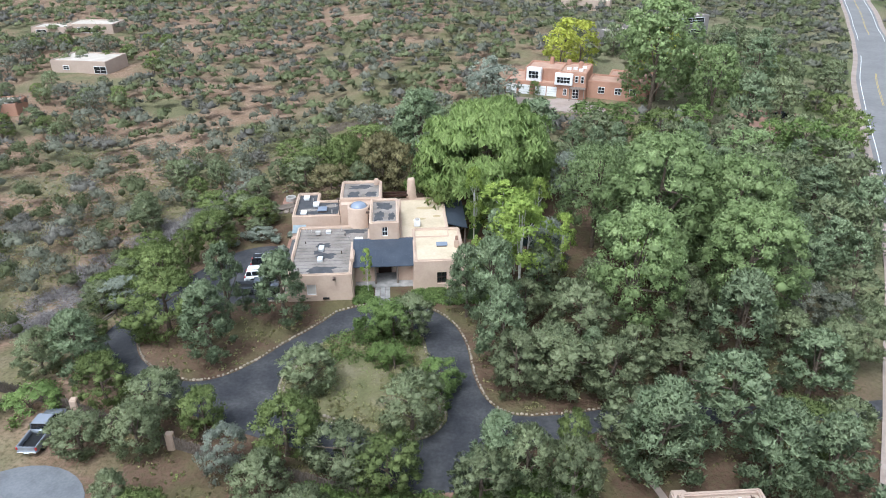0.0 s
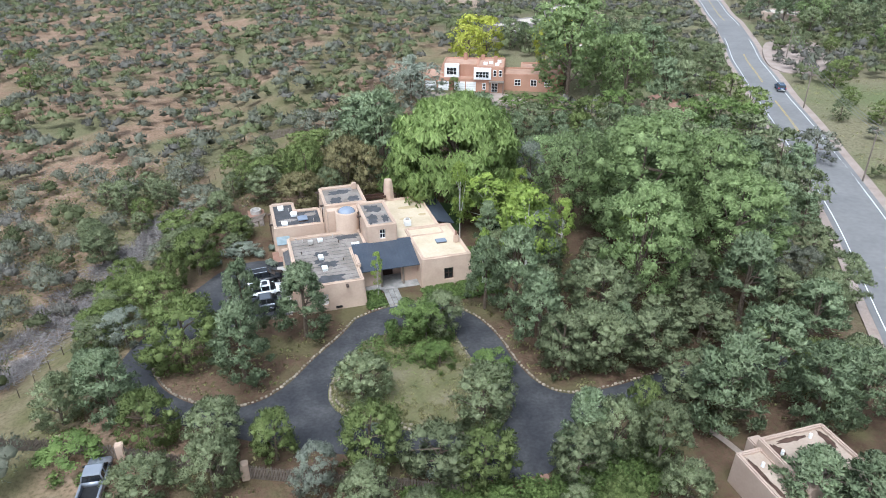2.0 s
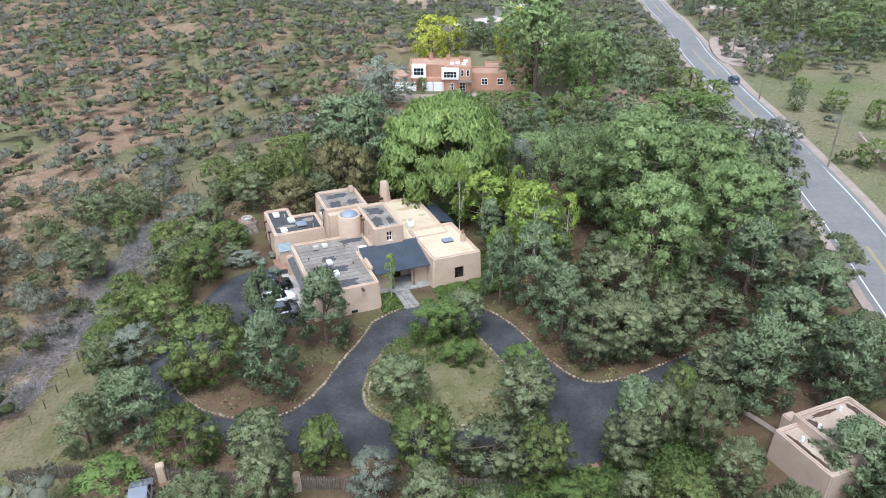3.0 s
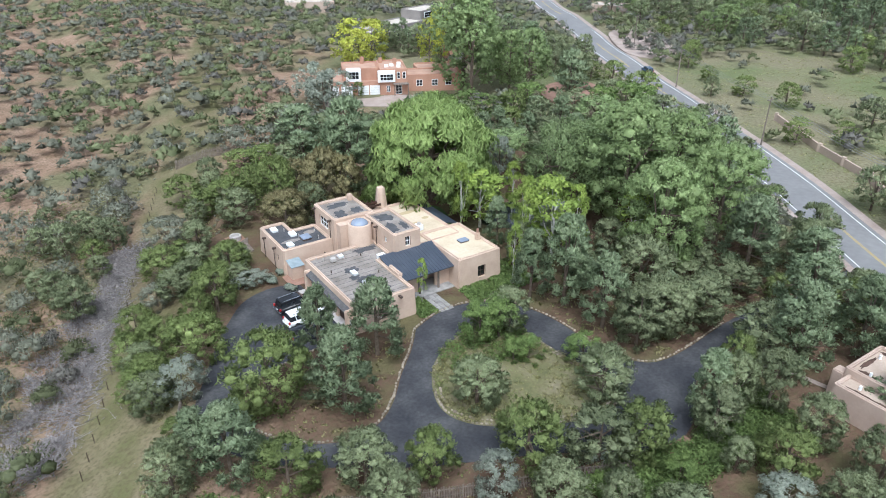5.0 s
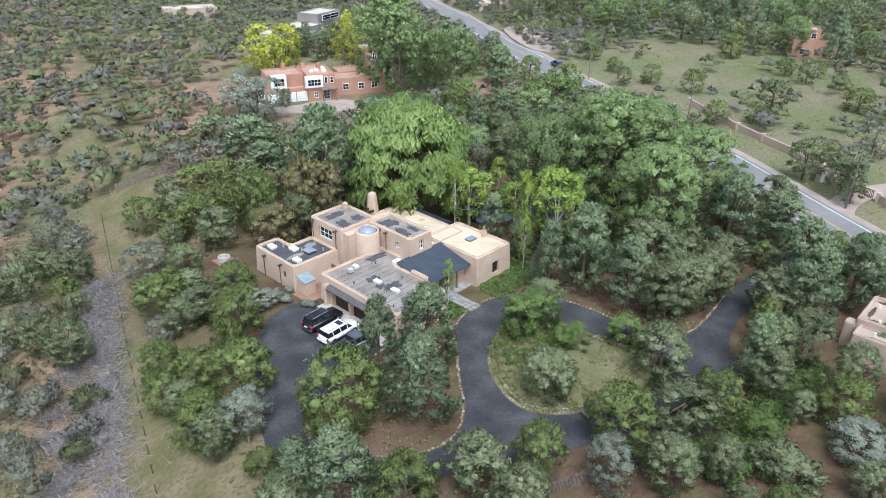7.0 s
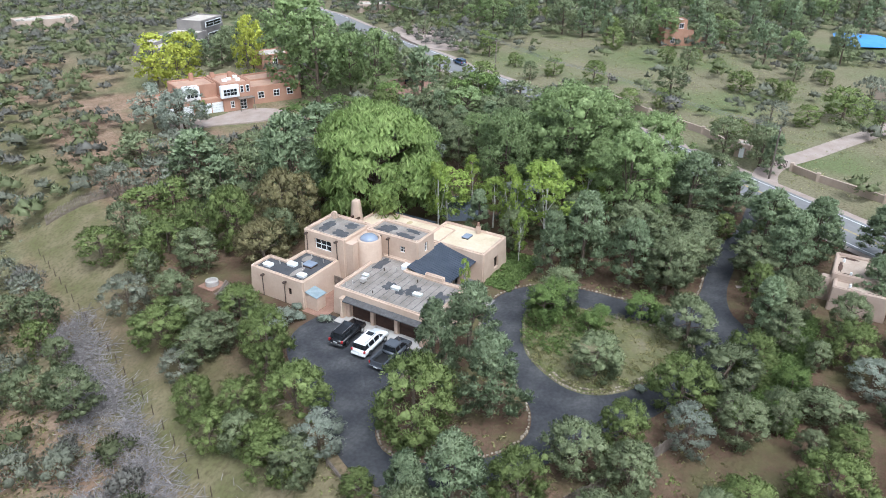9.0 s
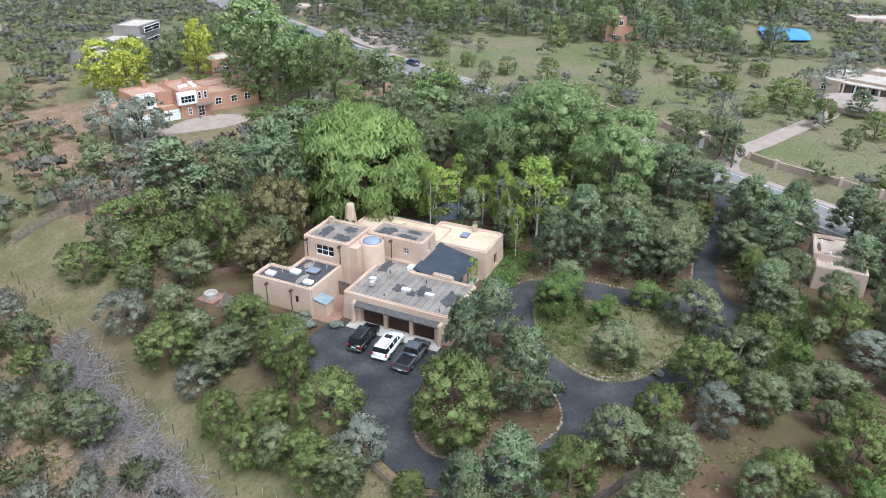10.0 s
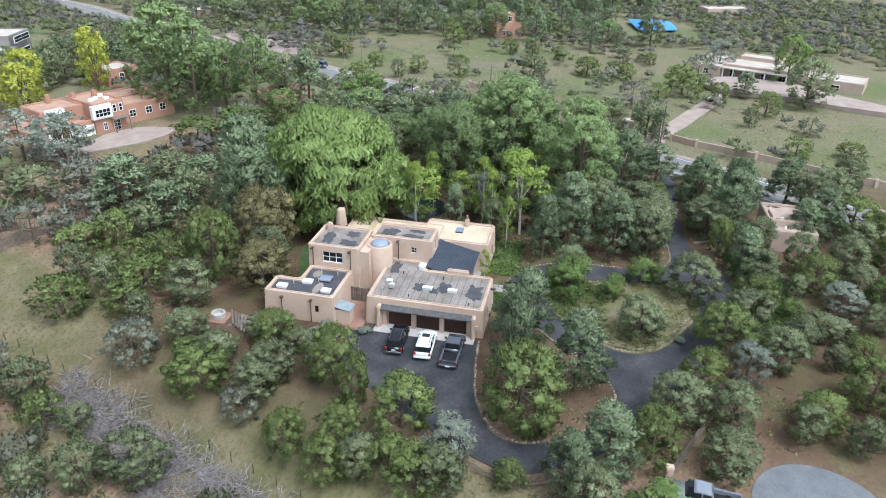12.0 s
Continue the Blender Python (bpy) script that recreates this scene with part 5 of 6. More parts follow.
ROOF_ROSE = material("rose_roofing", [(0.36, 0.22, 0.16), (0.44, 0.29, 0.21)], 0.5, 0.95, fine=0.08)
fm = pose(27.8, 173.0, height(38, 168), 0, 0, -23.5)
far_house = tagged(base("house", fm), "two-storey rose stucco house with white garage doors", "house")
block(far_house, 0, 13.2, 0, 11, 3.3, STUCCO_PINK, ROOF_ROSE)
block(far_house, 13.2, 20, -0.6, 10, 6.4, STUCCO_PINK, ROOF_ROSE)
block(far_house, 4.2, 13.2, 3.0, 11, 6.0, STUCCO_PINK, ROOF_ROSE)
block(far_house, 20, 34, 2.5, 10, 4.0, STUCCO_PINK, ROOF_ROSE)
block(far_house, 24, 36, 10, 17, 3.8, STUCCO_PINK, ROOF_ROSE)
block(far_house, 5.0, 8.6, 1.2, 3.0, 6.2, WHITE, ROOF_ROSE, 0.2)
for u in (1.6, 4.9, 9.0, 11.95):
    d = base("garage_door", pose(u, -0.12, 0.05))
    d.parent = far_house
    part("panel", box(-1.35, 1.35, -0.05, 0.1, 0, 2.3), WHITE, d)
    for k in range(1, 4):
        part("groove", box(-1.3, 1.3, -0.07, -0.045, k * 0.57, k * 0.57 + 0.04), CONCRETE, d)
opening(far_house, 6.8, 3.7, 2.6, 1.9, 1.15, "", (3, 2))
bm = box(12.6, 16.9, -1.4, -0.4, 3.3, 6.1, 0.05, 1)
part("bay_window", bm, WHITE, far_house)
opening(far_house, 14.75, 3.75, 3.3, 1.6, -1.42, "", (4, 2))
for u in (17.8, 19.2):
    opening(far_house, u, 4.0, 0.8, 1.6, -0.7, "", (1, 2))
opening(far_house, 15.2, 0.7, 0.9, 1.6, -0.72, "", (2, 2))
opening(far_house, 17.8, 0.1, 1.6, 2.3, -0.72, "", (2, 3))
for u in (23.5, 27.5, 31.0):
    opening(far_house, u, 1.1, 1.6, 1.6, 2.4, "", (2, 2))
part("canopy", box(16.4, 20.2, -2.4, -0.6, 2.75, 2.95, 0.03, 1), GREYWOOD, far_house)
for u in (16.6, 20.0):
    part("porch_post", tube((u, -2.2, -0.4), (u, -2.2, 2.75), 0.12, 0.1, 8), GREYWOOD, far_house)
for u, v, h in ((9.6, 9.8, 7.4), (14.2, 8.5, 7.3), (17.6, 6.0, 7.6), (30, 8, 5.2)):
    part("chimney", box(u - 0.5, u + 0.5, v - 0.45, v + 0.45, h - 3, h, 0.15, 2), STUCCO_PINK, far_house)
for i, (u, v) in enumerate(((15.2, 3.2), (16.6, 4.0), (18.2, 2.6), (18.6, 5.6))):
    part("roof_vent", box(u - 0.5, u + 0.5, v - 0.4, v + 0.4, 5.9, 6.6, 0.05, 1), WHITE, far_house)
court = [Vector((fm @ Vector((a, b, 0)))[:2]) for a, b in ((-1, -0.3), (13, -0.3), (13.5, -1), (20, -1.2), (24, -4), (26, -9), (18, -11.5), (8, -9.5), (0, -9))]
link_ob = link("pavement", sheet(spline(court, 1.0, True), 0.3, (), 0.5), GRAVEL)
tagged(link_ob, "pale pink gravel court before the rose house", "pavement", kind="structure")

casita = tagged(base("small_house"), "small tan stucco building with two stepped flat roofs", "house")
TANROOF2 = material("dusty_tan_roofing", [(0.36, 0.28, 0.22), (0.45, 0.36, 0.29)], 0.6, 0.95, fine=0.08)
STUCCO_DULL = material("dull_tan_stucco", [(0.40, 0.30, 0.24), (0.46, 0.355, 0.29)], 0.4, 0.95, bump=0.2, fine=0.04)
block(casita, 21.7, 28.6, 33.0, 39.3, 4.1, STUCCO_DULL, TANROOF2, 0.4)
block(casita, 19.2, 22.0, 32.6, 38.9, 3.4, STUCCO_DULL, TANROOF2, 0.35)
part("side_wall", box(21.6, 22.9, 39.2, 40.4, -0.2, 3.2, 0.12, 2), STUCCO_DULL, casita)
RUST = material("brown_roof_litter", [(0.06, 0.035, 0.025), (0.1, 0.06, 0.045)], 2, 0.95, fine=0.2)
for i, (x, y, z, rx, ry) in enumerate(((19.9, 36.6, 3.108, 0.25, 1.7), (22.5, 37.6, 3.758, 0.5, 0.9), (24.6, 38.5, 3.758, 1.5, 0.28), (27.7, 37.6, 3.758, 0.35, 1.2), (20.0, 34.4, 3.108, 0.2, 1.2), (25.4, 34.6, 3.758, 0.6, 0.3))):
    k = [Vector((x + rx * (1 + 0.25 * math.sin(a * 1.7)) * math.cos(a * 0.3), y + ry * (1 + 0.2 * math.sin(a * 2.3)) * math.sin(a * 0.3))) for a in range(21)]
    part("roof_litter", sheet(k, z), RUST, casita)
for x, y, z in ((22.6, 37.2, 3.75), (26.4, 38.2, 3.75), (20.6, 37.0, 3.1)):
    part("roof_vent", tube((x, y, z), (x, y, z + 0.45), 0.16, 0.14, 10), WHITE, casita)


def far_building(name, label, x, y, turn, blocks, mat, roof, wins=()):
    b = tagged(base(name, pose(x, y, height(x, y), 0, 0, turn)), label, "house")
    for u0, u1, v0, v1, h in blocks:
        block(b, u0, u1, v0, v1, h, mat, roof)
    for u, z, w, h, v in wins:
        opening(b, u, z, w, h, v, "")
    return b


ROOF_PALE = material("pale_gravel_roofing", [(0.42, 0.36, 0.3), (0.5, 0.45, 0.39)], 0.3, 0.95, fine=0.06)
STUCCO_GREY = material("grey_stucco", [(0.2, 0.18, 0.165), (0.26, 0.235, 0.215)], 0.3, 0.95, fine=0.05)
far_building("house", "grey modern house with stacked flat roofs", 74, 222, 18, [(-4, 14, 0, 9, 3.6), (8, 22, 3, 14, 4.6), (22, 36, 5, 14, 7.4), (-2, 12, 9, 15, 4.0)], STUCCO_GREY, ROOF_PALE, [(28, 1.2, 8, 2.0, 3.9), (28, 5.2, 10, 1.8, 3.9), (6, 0.8, 6, 1.8, -0.1)])
far_building("house", "buff stucco ranch house with a white garage door", -104, 222, -12, [(0, 18, 0, 12, 3.8)], STUCCO_BUFF, ROOF_PALE, [(5, 1.0, 2, 1.3, -0.1), (16, 0.1, 4, 2.2, -0.1)])
far_building("house", "long buff flat-roofed house among junipers", -136, 282, -8, [(0, 14, 0, 9, 3.4), (12, 30, 4, 14, 4.0)], STUCCO_BUFF, ROOF_PALE, [(4, 0.4, 4, 2.0, -0.1), (20, 0.8, 8, 1.8, 3.9)])
far_building("house", "tan outbuilding beside a dirt drive", -106, 176, 6, [(0, 12, 0, 8, 3.2)], STUCCO_PINK, ROOF_PALE)
far_building("house", "tall rose stucco house among pines", 182, 104, -60, [(0, 10, 0, 9, 5.5), (3, 8, 2, 8, 8.5), (10, 22, 3, 5, 2.4)], STUCCO_PINK, ROOF_PALE, [(3, 1, 1.4, 1.8, -0.1), (6, 5.6, 1.6, 1.8, 1.9)])
meadow_house = far_building("house", "low buff house with a pillared porch", 143, 38, -112, [(0, 8, 0, 20, 3.5), (8, 27, 3.2, 15, 3.9), (10, 22, 15, 22, 4.6), (27, 46, 1.5, 13, 3.6)], STUCCO_BUFF, ROOF_PALE, [(4, 0.8, 1.6, 1.7, -0.1), (11, 0.3, 1.6, 2.2, 3.1), (15, 0.8, 2.2, 1.8, 3.1), (20, 0.3, 1.8, 2.2, 3.1), (25, 0.8, 2.2, 1.8, 3.1), (32, 0.8, 2.4, 1.7, 1.4), (39, 0.8, 2.4, 1.7, 1.4)])
part("porch_roof", box(8.2, 26.8, 0.4, 3.3, 2.9, 3.2), ROOF_PALE, meadow_house)
for i in range(7):
    part("porch_post", box(8.5 + i * 2.95, 8.9 + i * 2.95, 0.6, 1.0, -0.5, 2.9), WHITE, meadow_house)
far_building("house", "low tan house beyond the meadow", 262, 20, -70, [(0, 22, 0, 10, 3.6)], STUCCO_BUFF, ROOF_PALE)
far_building("house", "flat-roofed tan house across the road", 176, 232, -60, [(0, 18, 0, 10, 3.6)], STUCCO_BUFF, ROOF_PALE)
far_building("house", "white flat-roofed house behind trees", 70, 300, -20, [(0, 20, 0, 10, 3.8)], STUCCO_BUFF, ROOF_PALE)
far_building("house", "rose house with an arched dark window", 76, 190, -20, [(0, 9, 0, 8, 4.2)], STUCCO_PINK, ROOF_PALE, [(4, 1, 1.4, 2, -0.1)])
bm = mound(spline([(236, 55), (238.5, 52), (240, 42), (238, 38.6), (228, 37), (217, 36.6), (214, 39), (210, 48), (212, 51.6), (224, 53.6)], 1.5, True), 1.0, 1.2)
tagged(link("tarpaulin", bm, POOLBLUE), "bright blue tarpaulin spread over a pool", "tarpaulin")

# ---------------------------------------------------------------- fences, walls and poles
def stake_fence(label, pts, h, seed, posts=(), post_mat=None):
    f = tagged(base("stake_fence"), label, "fence")
    r_ = random.Random(seed)
    for a, b in zip(pts, pts[1:]):
        a, b = Vector(a), Vector(b)
        n = int((b - a).length / 0.14)
        bm = bmesh.new()
        for i in range(n):
            p = a.lerp(b, i / n)
            z = height(p.x, p.y)
            tube((p.x, p.y, z - 0.1), (p.x + r_.uniform(-0.04, 0.04), p.y, z + h * r_.uniform(0.86, 1.06)), 0.055, 0.045, 4, bm)
        part("panel", bm, GREYWOOD, f)
        for k in (0.3, 0.75):
            za, zb = height(*a), height(*b)
            part("rail", tube((a.x, a.y + 0.08, za + h * k), (b.x, b.y + 0.08, zb + h * k), 0.05, 0.05, 5), GREYWOOD, f)
    for x, y in posts:
        z = height(x, y)
        bm = bmesh.new()
        box(x - 0.36, x + 0.36, y - 0.36, y + 0.36, z - 0.3, z + h + 0.35, 0.08, 2, bm)
        part("post", bm, post_mat or STUCCO, f, "rounded stucco post")
    return f


stake_fence("weathered stake fence between stucco posts", [(-46, 63.0), (-38.7, 59.9), (-33.1, 57.3), (-27.6, 54.5), (-22.2, 51.6), (-17.5, 49.6), (-10, 46.6), (-3.2, 43.6)], 1.55, 3, [(-38.7, 59.9), (-33.1, 57.3), (-22.2, 51.6)])
stake_fence("grey board fence with brick posts", [(-16, 149.5), (-9.6, 147.4), (3.6, 143.6), (10, 141.5), (18, 139)], 1.8, 5, [(10, 141.5), (15, 140)], STUCCO_PINK)


def long_wall(label, pts, h, mat, gap=7.0):
    w = tagged(base("garden_wall"), label, "wall")
    for a, b in zip(pts, pts[1:]):
        a, b = Vector(a), Vector(b)
        d = (b - a).normalized()
        nrm = Vector((-d.y, d.x)) * 0.18
        bm = bmesh.new()
        za, zb = height(*a), height(*b)
        vs = [bm.verts.new((p.x + s * nrm.x, p.y + s * nrm.y, z)) for p, zz in ((a, za), (b, zb)) for s in (-1, 1) for z in (zz - 0.5, zz + h)]
        for q in ((0, 1, 5, 4), (2, 6, 7, 3), (1, 3, 7, 5), (0, 2, 3, 1), (4, 5, 7, 6)):
            bm.faces.new([vs[i] for i in q])
        bmesh.ops.recalc_face_normals(bm, faces=bm.faces[:])
        part("panel", bm, mat, w)
        k = max(1, int((b - a).length / gap))
        for i in range(k):
            p = a.lerp(b, i / k)
            z = height(p.x, p.y)
            part("pillar", box(p.x - 0.35, p.x + 0.35, p.y - 0.35, p.y + 0.35, z - 0.4, z + h + 0.3, 0.06, 1), mat, w)
    return w


long_wall("buff stucco wall with pillars along the road", [(104, 100), (92.5, 83), (85, 69), (78, 61.5), (76, 59.6)], 1.5, STUCCO_BUFF)
long_wall("rose-tan stucco wall with pillars by the meadow", [(71.5, 49.4), (68, 44.5), (62.4, 33.5), (56, 21), (46, 0), (38, -20)], 1.4, STUCCO_BUFF)
gate_house = tagged(base("gatehouse"), "small stucco gatehouse with a white door", "gatehouse")
block(gate_house, 74.0, 77.2, 57.6, 60.4, 2.8, STUCCO_BUFF, ROOF_PALE, 0.2)
part("door", box(73.8, 73.92, 58.6, 59.5, 0, 2.1), WHITE, gate_house)
iron = tagged(base("iron_gate"), "dark rail gate across the gravel entrance", "gate")
for i in range(24):
    p = Vector((74.4, 56.6)).lerp(Vector((72.2, 50.4)), i / 23)
    part("bar", tube((p.x, p.y, -0.2), (p.x, p.y, 1.5), 0.06, 0.06, 5), DARKMETAL, iron)
for z in (0.3, 1.4):
    part("rail", tube((74.4, 56.6, z), (72.2, 50.4, z), 0.07, 0.07, 5), DARKMETAL, iron)
MD = spline([(58, 51.5), (66, 53.2), (74, 52), (83.2, 47.4), (92.7, 43.2), (102.6, 38.8), (113.1, 34.4), (123.6, 31.4), (134, 27)], 2)
tagged(link("pavement", ribbon(MD, 4.4, 0.12, True), GRAVEL), "pale gravel drive crossing the green meadow", "drive", kind="structure")
loop = [Vector(p) for p in ((126, 36), (136, 30), (134, 14), (124, 4), (112, -8), (106, -8), (110, 6), (116, 18), (118, 30))]
tagged(link("pavement", sheet(spline(loop, 2, True), 1.0, [], 1.2), GRAVEL), "pale gravel forecourt of the low house", "drive", kind="structure")
tagged(link("pavement", sheet(spline([Vector(p) for p in ((72, 136), (86, 138), (92, 147), (84, 152), (74, 146))], 2, True), 0.7, [], 1.2), BRICKRED), "red gravel court beside a house", "pavement", kind="structure")
tagged(link("road", sheet([Vector((-34.3 + 6.4 * math.cos(a * 0.2), 44.2 + 6 * math.sin(a * 0.2))) for a in range(31)] , 0.05, [], 0.1), material("bluish_asphalt", [(0.13, 0.135, 0.145), (0.18, 0.185, 0.195)], 0.5, 0.9, fine=0.1)), "bluish grey asphalt turning circle", "driveway", kind="structure")
tagged(link("shoulder", ribbon(ROAD, 1.3, 0.2, True, -5.4), GRAVEL), "pinkish gravel road shoulder", "road shoulder", kind="structure")
tagged(link("shoulder", ribbon(ROAD, 1.8, 0.2, True, 5.6), GRAVEL), "pinkish gravel road shoulder", "road shoulder", kind="structure")
tagged(link("pavement", sheet(spline([Vector(p) for p in ((128, 166), (150, 196), (165, 192), (150, 168), (136, 156))], 3, True), 0.6, [], 0.8), GRAVEL), "gravel turnout across the road", "pavement", kind="structure")

POLES = [(64.2, 52.3), (86.4, 91.8), (109, 132.2), (141, 176), (178, 240)]
for x, y in POLES:
    z = height(x, y)
    p = tagged(base("utility_pole", pose(x, y, z)), "weathered wooden utility pole with a crossarm", "pole", group="poles along the road")
    part("post", tube((0, 0, -0.5), (0, 0, 10.2), 0.17, 0.11, 8), GREYWOOD, p)
    part("crossarm", box(-1.1, 1.1, -0.07, 0.07, 9.55, 9.72), GREYWOOD, p)
    for u in (-1.0, 0, 1.0):
        part("insulator", tube((u, 0, 9.7), (u, 0, 9.95), 0.06, 0.05, 6), CONCRETE, p)
CABLE = material("grey_cable", [(0.2, 0.2, 0.2), (0.25, 0.25, 0.25)], 1, 0.6)
for u in (-1.0, 0.0, 1.0):
    wire = tagged(base("power_line"), "thin sagging power line between poles", "cable")
    for (x0, y0), (x1, y1) in zip(POLES, POLES[1:]):
        a, b = Vector((x0 + u, y0, height(x0, y0) + 9.95)), Vector((x1 + u, y1, height(x1, y1) + 9.95))
        bm = bmesh.new()
        rings = []
        for i in range(9):
            t = i / 8
            q = a.lerp(b, t) - Vector((0, 0, 4 * 0.8 * t * (1 - t)))
            rings.append([bm.verts.new(q + Vector(o)) for o in ((0.028, 0, -0.015), (-0.028, 0, -0.015), (0, 0, 0.03))])
        for e, f in zip(rings, rings[1:]):
            for i in range(3):
                bm.faces.new((e[i], e[(i + 1) % 3], f[(i + 1) % 3], f[i]))
        part("span", bm, CABLE, wire)
tagged(link("pavement", box(0.9, 4.0, 41.2, 44.3, -0.1, 0.04), BRICKRED), "pinkish brick strip at the end of the drive", "pavement", kind="structure")
rail = tagged(base("guard_rail"), "low weathered timber rail at the court's edge", "fence")
pts = [(-35.3, 75.6), (-36.6, 72.6), (-36.7, 69.6), (-35.6, 66.6)]
for a, b in zip(pts, pts[1:]):
    for z in (0.35, 0.75):
        part("rail", tube((a[0], a[1], z), (b[0], b[1], z), 0.09, 0.09, 6), GREYWOOD, rail)
for a in pts:
    part("post", tube((a[0], a[1], -0.6), (a[0], a[1], 0.95), 0.1, 0.1, 6), GREYWOOD, rail)
tub = tagged(base("stone_fire_pit", pose(-17.9, 109.2, height(-17.9, 109.2))), "round grey tub on a square stone terrace", "fire pit")
part("slab", box(-1.3, 1.3, -1.3, 1.3, -0.4, 0.12, 0.05, 1), BRICKRED, tub)
bm = bmesh.new()
rings = [[bm.verts.new((r * math.cos(a * 0.2618), r * math.sin(a * 0.2618), z)) for a in range(24)] for r, z in ((0.85, 0.1), (0.85, 0.75), (0.62, 0.75), (0.62, 0.3))]
for a, b in zip(rings, rings[1:]):
    for i in range(24):
        bm.faces.new((a[i], a[(i + 1) % 24], b[(i + 1) % 24], b[i]))
bm.faces.new(rings[-1])
part("rim", bm, CONCRETE, tub)
for k in range(5):
    lg = tagged(link("log", tube((-20.5 + k * 0.3, 104.6 + k * 0.5, height(-20, 105) + 0.25), (-17.2 + k * 0.2, 106.0 + k * 0.55, height(-17, 106.5) + 0.3), 0.16, 0.13, 8), GREYWOOD), "weathered grey timber log lying in the yard", "log", group="logs in the yard")
for k in range(4):
    st = tagged(link("timber_step", box(-17.6 - k * 0.9, -16.9 - k * 0.9, 104.2, 107.4, height(-17.5, 105) - 0.3 - 0.1 * k, height(-17.5, 105) + 0.28 - 0.12 * k, 0.04, 1), GREYWOOD), "weathered timber garden step", "step", group="garden steps")
tagged(link("pond", sheet(spline([Vector(p) for p in ((16.4, 93.5), (19.4, 89.5), (23.5, 89.8), (26.2, 93.2), (25.4, 97.4), (21, 97.6))], 0.8, True), 0.06, [], 0.1), WATER), "dark still garden pond", "pond", kind="structure")
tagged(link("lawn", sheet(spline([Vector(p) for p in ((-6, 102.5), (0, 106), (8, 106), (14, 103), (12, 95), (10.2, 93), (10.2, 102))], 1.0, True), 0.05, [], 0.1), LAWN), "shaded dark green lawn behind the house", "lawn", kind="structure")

# ---------------------------------------------------------------- low plants, grass and dead brush
def scatter(name, label, mat, spots_, per, size, spread, tall, cat="plants"):
    rg = np.random.default_rng(len(spots_))
    lb = [(x, y, height(x, y) + z + tall * 0.4, spread, tall) for x, y, z in spots_]
    return tagged(new(name, blades(name, leaves(rg, lb, per, size, 0, 0.2, 0.6, body=0.0), mat)), label, cat, kind="stuff")


r_ = random.Random(11)


def fill(n, x0, x1, y0, y1, test, z=0.0):
    out = []
    for _ in range(n):
        x, y = r_.uniform(x0, x1), r_.uniform(y0, y1)
        if test(x, y):
            out.append((x, y, z))
    return out


GRASSLEAF = leafy("dry_grass_blades", [(0.16, 0.15, 0.06), (0.22, 0.2, 0.1), (0.15, 0.18, 0.06)], 0.3, 0.3)
SAGE = leafy("sage_tufts", [(0.17, 0.18, 0.13), (0.23, 0.24, 0.18)], 0.3, 0.3)
scatter("grass_tufts", "tufts of dry and green grass on the island", GRASSLEAF, fill(900, -13, 4, 51, 71, lambda x, y: inside(x, y, ISLAND), 0.3), 26, 0.07, 0.4, 0.16, "grass")
scatter("ground_cover", "low green ground cover by the east room", LEAF["green"], fill(420, 1.5, 12, 75, 79, lambda x, y: True) + fill(150, -6, -3.8, 76, 80, lambda x, y: True) + fill(140, 9, 12, 79, 88, lambda x, y: True), 22, 0.13, 0.4, 0.25)
scatter("hedge_plants", "bright green climbers and shrubs along the fence", LEAF["green"], fill(1000, -9, 16, 39.5, 45.5, lambda x, y: free(x, y, 0.1)), 40, 0.12, 0.75, 0.75)
scatter("grass_tufts", "dry grass tufts on the western slope", GRASSLEAF, fill(5200, -70, -16, 62, 150, lambda x, y: free(x, y, 0.3) and (x < -30 or y > 106)), 12, 0.1, 0.45, 0.1, "grass")
scatter("sage_tufts", "small sage tufts on open ground", SAGE, fill(1500, -80, -14, 66, 170, lambda x, y: free(x, y, 0.3) and (x < -34 or y > 108)), 22, 0.08, 0.36, 0.26)
scatter("meadow_grass", "greenish meadow grass beyond the road", GRASSLEAF, fill(3500, 62, 190, 0, 150, lambda x, y: free(x, y, 1) and x - 55 > (y - 40) * 0.55), 9, 0.12, 0.8, 0.1, "grass")
scatter("leaf_litter", "low weeds and litter under the trees", GRASSLEAF, fill(2600, -32, 48, 44, 84, lambda x, y: free(x, y, 0.1)), 7, 0.12, 0.4, 0.08, "plants")
scatter("weeds", "tall green weeds on the island", LEAF["green"], fill(260, -9, 1, 63, 70.5, lambda x, y: inside(x, y, ISLAND), 0.35), 18, 0.1, 0.5, 0.35)
tagged(link("garden_path", ribbon(spline([(18.9, 49.8), (20.2, 47.2), (21.8, 44.2), (22.6, 40.6)], 0.6), 0.7, 0.05), GRAVEL), "narrow pale path to the small house", "path", kind="structure")
sh = leafy("grey_blue_shrub", [(0.15, 0.17, 0.13), (0.2, 0.22, 0.175)], 0.3, 0.3)
for x, y, r in ((-18.3, 93.9, 1.0), (-17.0, 91.0, 0.85), (-22.4, 95.3, 1.3), (-24.2, 93.0, 0.9), (-4.4, 46.2, 1.0), (-6.0, 47.0, 0.8), (-9.8, 54.4, 0.7), (-16.4, 95.9, 0.7)):
    rg = np.random.default_rng(int(x * 10 + 900))
    lb = [(rg.normal() * r * 0.35, rg.normal() * r * 0.35, r * (0.35 + 0.3 * rg.random()), r * 0.5, r * 0.42) for _ in range(9)]
    ob = new("garden_shrub", blades("garden_shrub", leaves(rg, lb, 60, 0.11, 0, 0.4), sh))
    ob.location = (x, y, height(x, y))
    tagged(ob, "rounded grey-blue garden shrub", "shrub", group="grey garden shrubs")


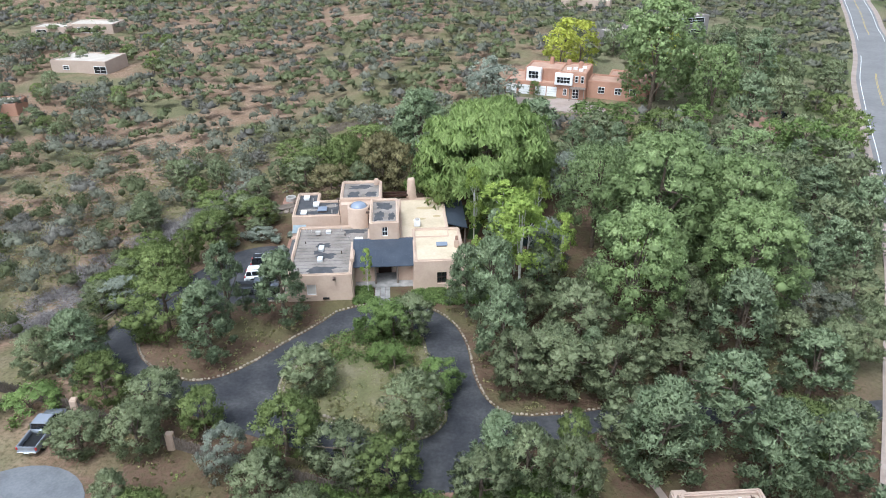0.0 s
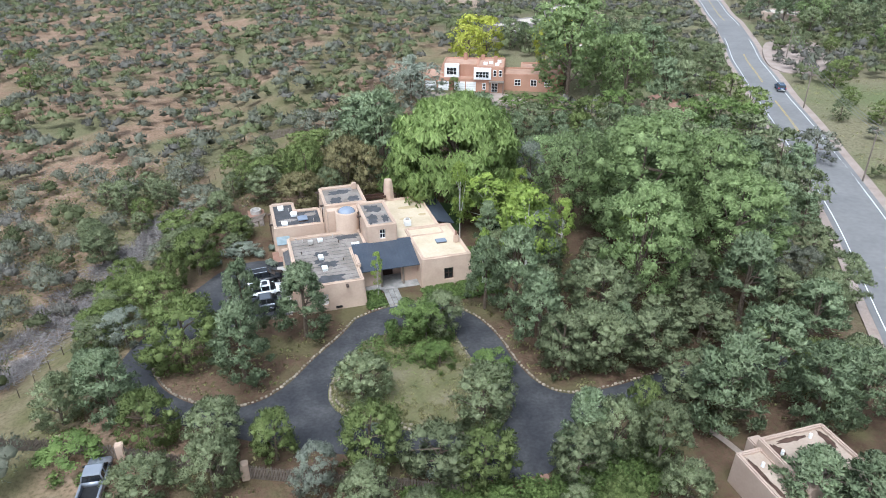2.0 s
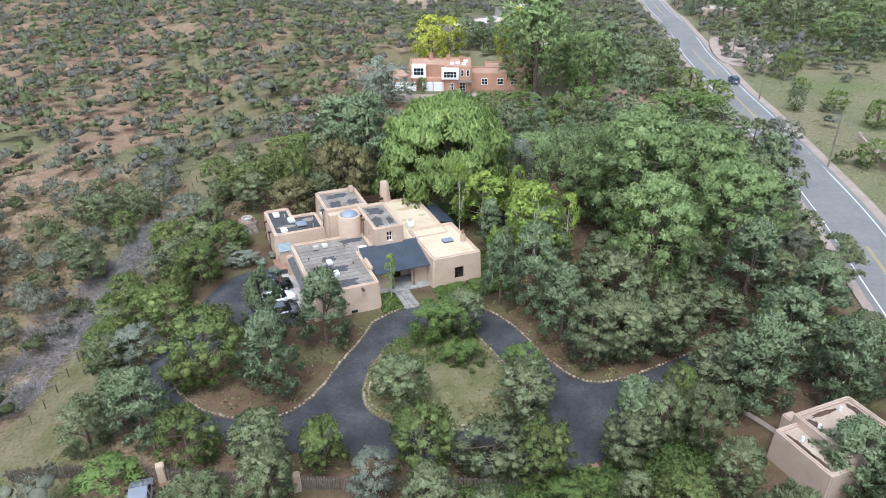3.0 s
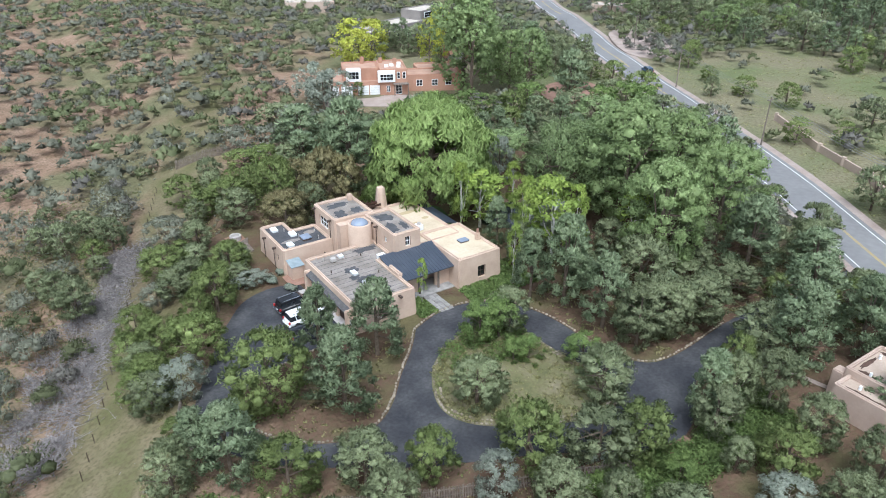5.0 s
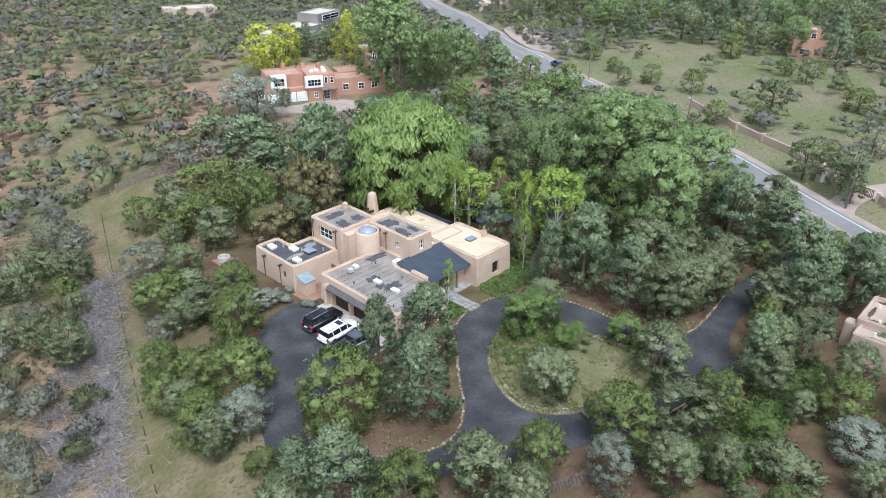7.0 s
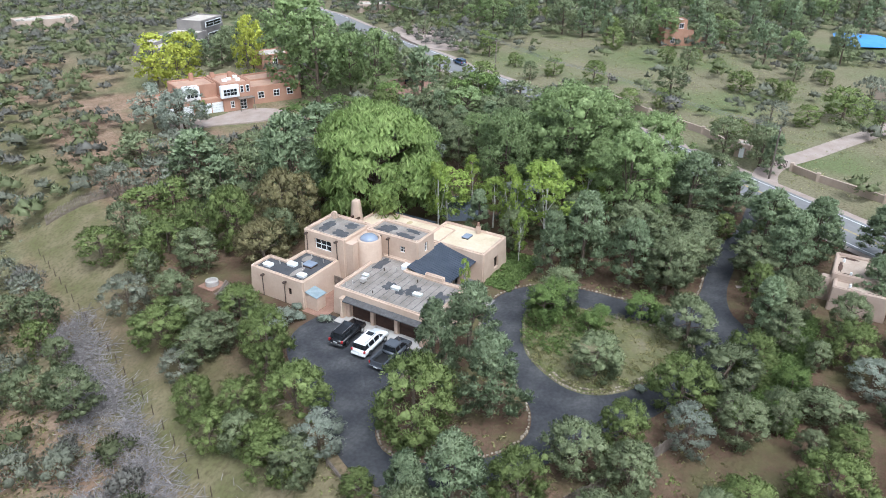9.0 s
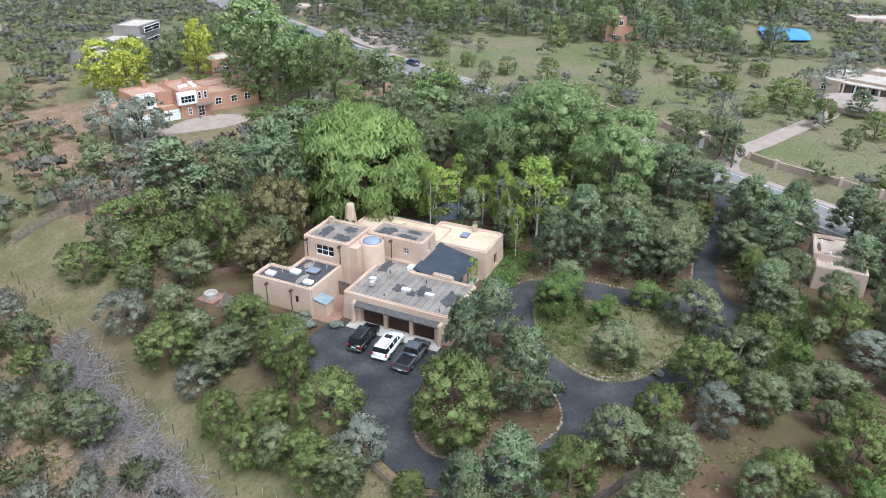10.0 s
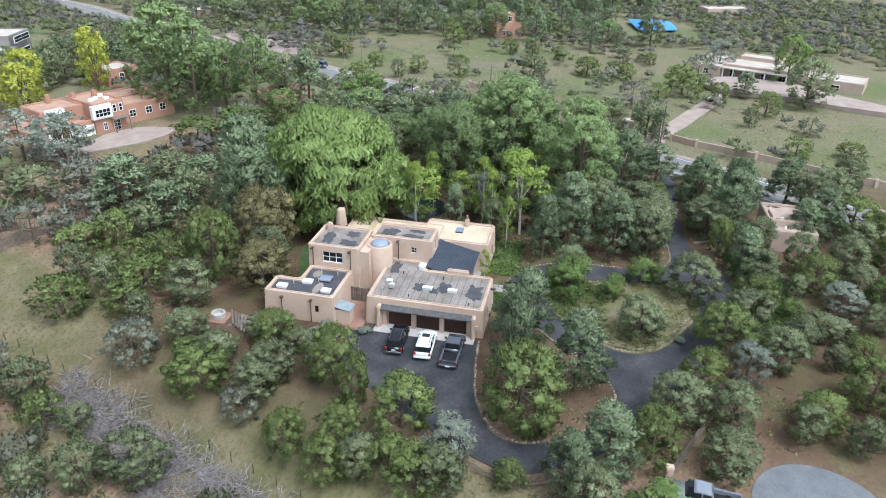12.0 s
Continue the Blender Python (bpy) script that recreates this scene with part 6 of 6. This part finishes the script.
def sticks(name, label, spots_, length, thick, seed, up=0.25):
    rg = np.random.default_rng(seed)
    n = len(spots_)
    p = np.array([(x, y, height(x, y) + z) for x, y, z in spots_])
    d = rg.normal(size=(n, 3))
    d[:, 2] = np.abs(d[:, 2]) * up
    d /= np.linalg.norm(d, axis=1)[:, None]
    ln = length * (0.4 + 0.8 * rg.random(n))[:, None]
    s = np.cross(d, [0, 0, 1.0])
    s /= np.linalg.norm(s, axis=1)[:, None]
    u = np.cross(s, d)
    tri_ = [(s * math.cos(a) + u * math.sin(a)) * thick for a in (0.5, 2.6, 4.7)]
    v = np.stack([p + tri_[0], p + tri_[1], p + tri_[2], p + d * ln], 1).reshape(-1, 3)
    f = np.array([(0, 1, 3), (1, 2, 3), (2, 0, 3)])
    faces = (np.arange(n)[:, None, None] * 4 + f[None]).reshape(-1, 3)
    me = bpy.data.meshes.new(name)
    me.from_pydata(v.tolist(), [], faces.tolist())
    me.materials.append(DEADWOOD)
    return tagged(new(name, me), label, "dead brush", kind="stuff")


brush, poles_ = [], []
line = spline([(-31.5, 122), (-34.5, 115), (-37.5, 108.5), (-40, 102), (-43, 95), (-47, 86), (-51, 78)], 0.5)
heaps = [(r_.choice(line), r_.uniform(1.0, 2.2), r_.gauss(0, 1.6)) for _ in range(70)]
for _ in range(8000):
    p, w, off = r_.choice(heaps)
    q, a = r_.random() ** 0.6, r_.uniform(0, 6.283)
    brush.append((p.x + off - 0.8 + w * q * math.cos(a), p.y + w * q * math.sin(a), r_.uniform(0.05, 0.9) * (1 - q * 0.7)))
for _ in range(1800):
    p = r_.choice(line)
    poles_.append((p.x + 2.2 + r_.gauss(0, 1.1), p.y + r_.gauss(0, 0.8), r_.uniform(0.05, 0.45)))
sticks("dead_brush", "long heap of grey cut branches on the slope", brush, 1.3, 0.04, 5, 0.7)
sticks("cut_branches", "pale bare cut branches along the brush heap", poles_, 2.2, 0.05, 8, 0.25)
few = fill(1500, -85, -40, 70, 160, lambda x, y: noise.noise((x / 8, y / 8, 2)) > 0.1, 0.1)
sticks("dead_branches", "grey dead branches scattered on the dry slope", few, 1.2, 0.035, 6, 0.7)
wire_fence = tagged(base("wire_fence"), "rusty wire fence line on thin posts", "fence")
for i in range(26):
    t = i / 25
    x, y = -21.5 - 24 * t, 143 - 70 * t
    z = height(x, y)
    part("post", tube((x, y, z - 0.3), (x, y, z + 1.25), 0.05, 0.045, 5), DARKMETAL, wire_fence)

# ---------------------------------------------------------------- stone edging, last
def stone_mesh(seed):
    rg = random.Random(seed)
    bm = bmesh.new()
    bmesh.ops.create_icosphere(bm, subdivisions=1, radius=0.5)
    for v in bm.verts:
        k = 1 + rg.uniform(-0.16, 0.16)
        v.co = Vector((v.co.x * k, v.co.y * 0.75 * k, max(-0.3, v.co.z * 0.62 * k)))
    me = bpy.data.meshes.new("stone")
    bm.to_mesh(me)
    bm.free()
    me.materials.append(STONE)
    return me


STONES = [stone_mesh(i) for i in range(6)]


def edging(label, line, inward, gap, size, rows=1, seed=0):
    e = tagged(base("stone_edging"), label, "stone edging")
    rg = random.Random(seed)
    total = 0.0
    nxt = 0.0
    for a, b in zip(line, line[1:]):
        d = (b - a)
        ln = d.length
        if ln < 1e-6:
            continue
        while nxt < total + ln:
            p = a + d * ((nxt - total) / ln)
            nrm = Vector((-d.y, d.x)) / ln * inward
            for k in range(rows):
                q = p + nrm * (0.22 + 0.5 * k + rg.uniform(-0.06, 0.08))
                s = size * rg.uniform(0.7, 1.3)
                o = new("stone", rg.choice(STONES))
                o.parent = e
                o.matrix_basis = Matrix.LocRotScale((q.x, q.y, 0.08 + 0.1 * k), Euler((rg.uniform(-0.2, 0.2), rg.uniform(-0.2, 0.2), math.atan2(d.y, d.x) + rg.uniform(-0.4, 0.4))), (s, s, s))
            nxt += gap * rg.uniform(0.85, 1.25)
        total += ln


edging("buff fieldstone edging round the pine bed", LOBE, -1, 0.45, 0.4, 1, 1)
edging("buff fieldstone edging round the island", ISLAND[:len(ISLAND) * 6 // 10], 1, 0.46, 0.42, 2, 2)
edging("buff fieldstone edging on the island's far side", ISLAND[len(ISLAND) * 6 // 10:], 1, 0.5, 0.38, 1, 3)
edging("buff fieldstone edging along the eastern drive", spline(NORTH_EDGE[3:]), -1, 0.5, 0.36, 1, 4)
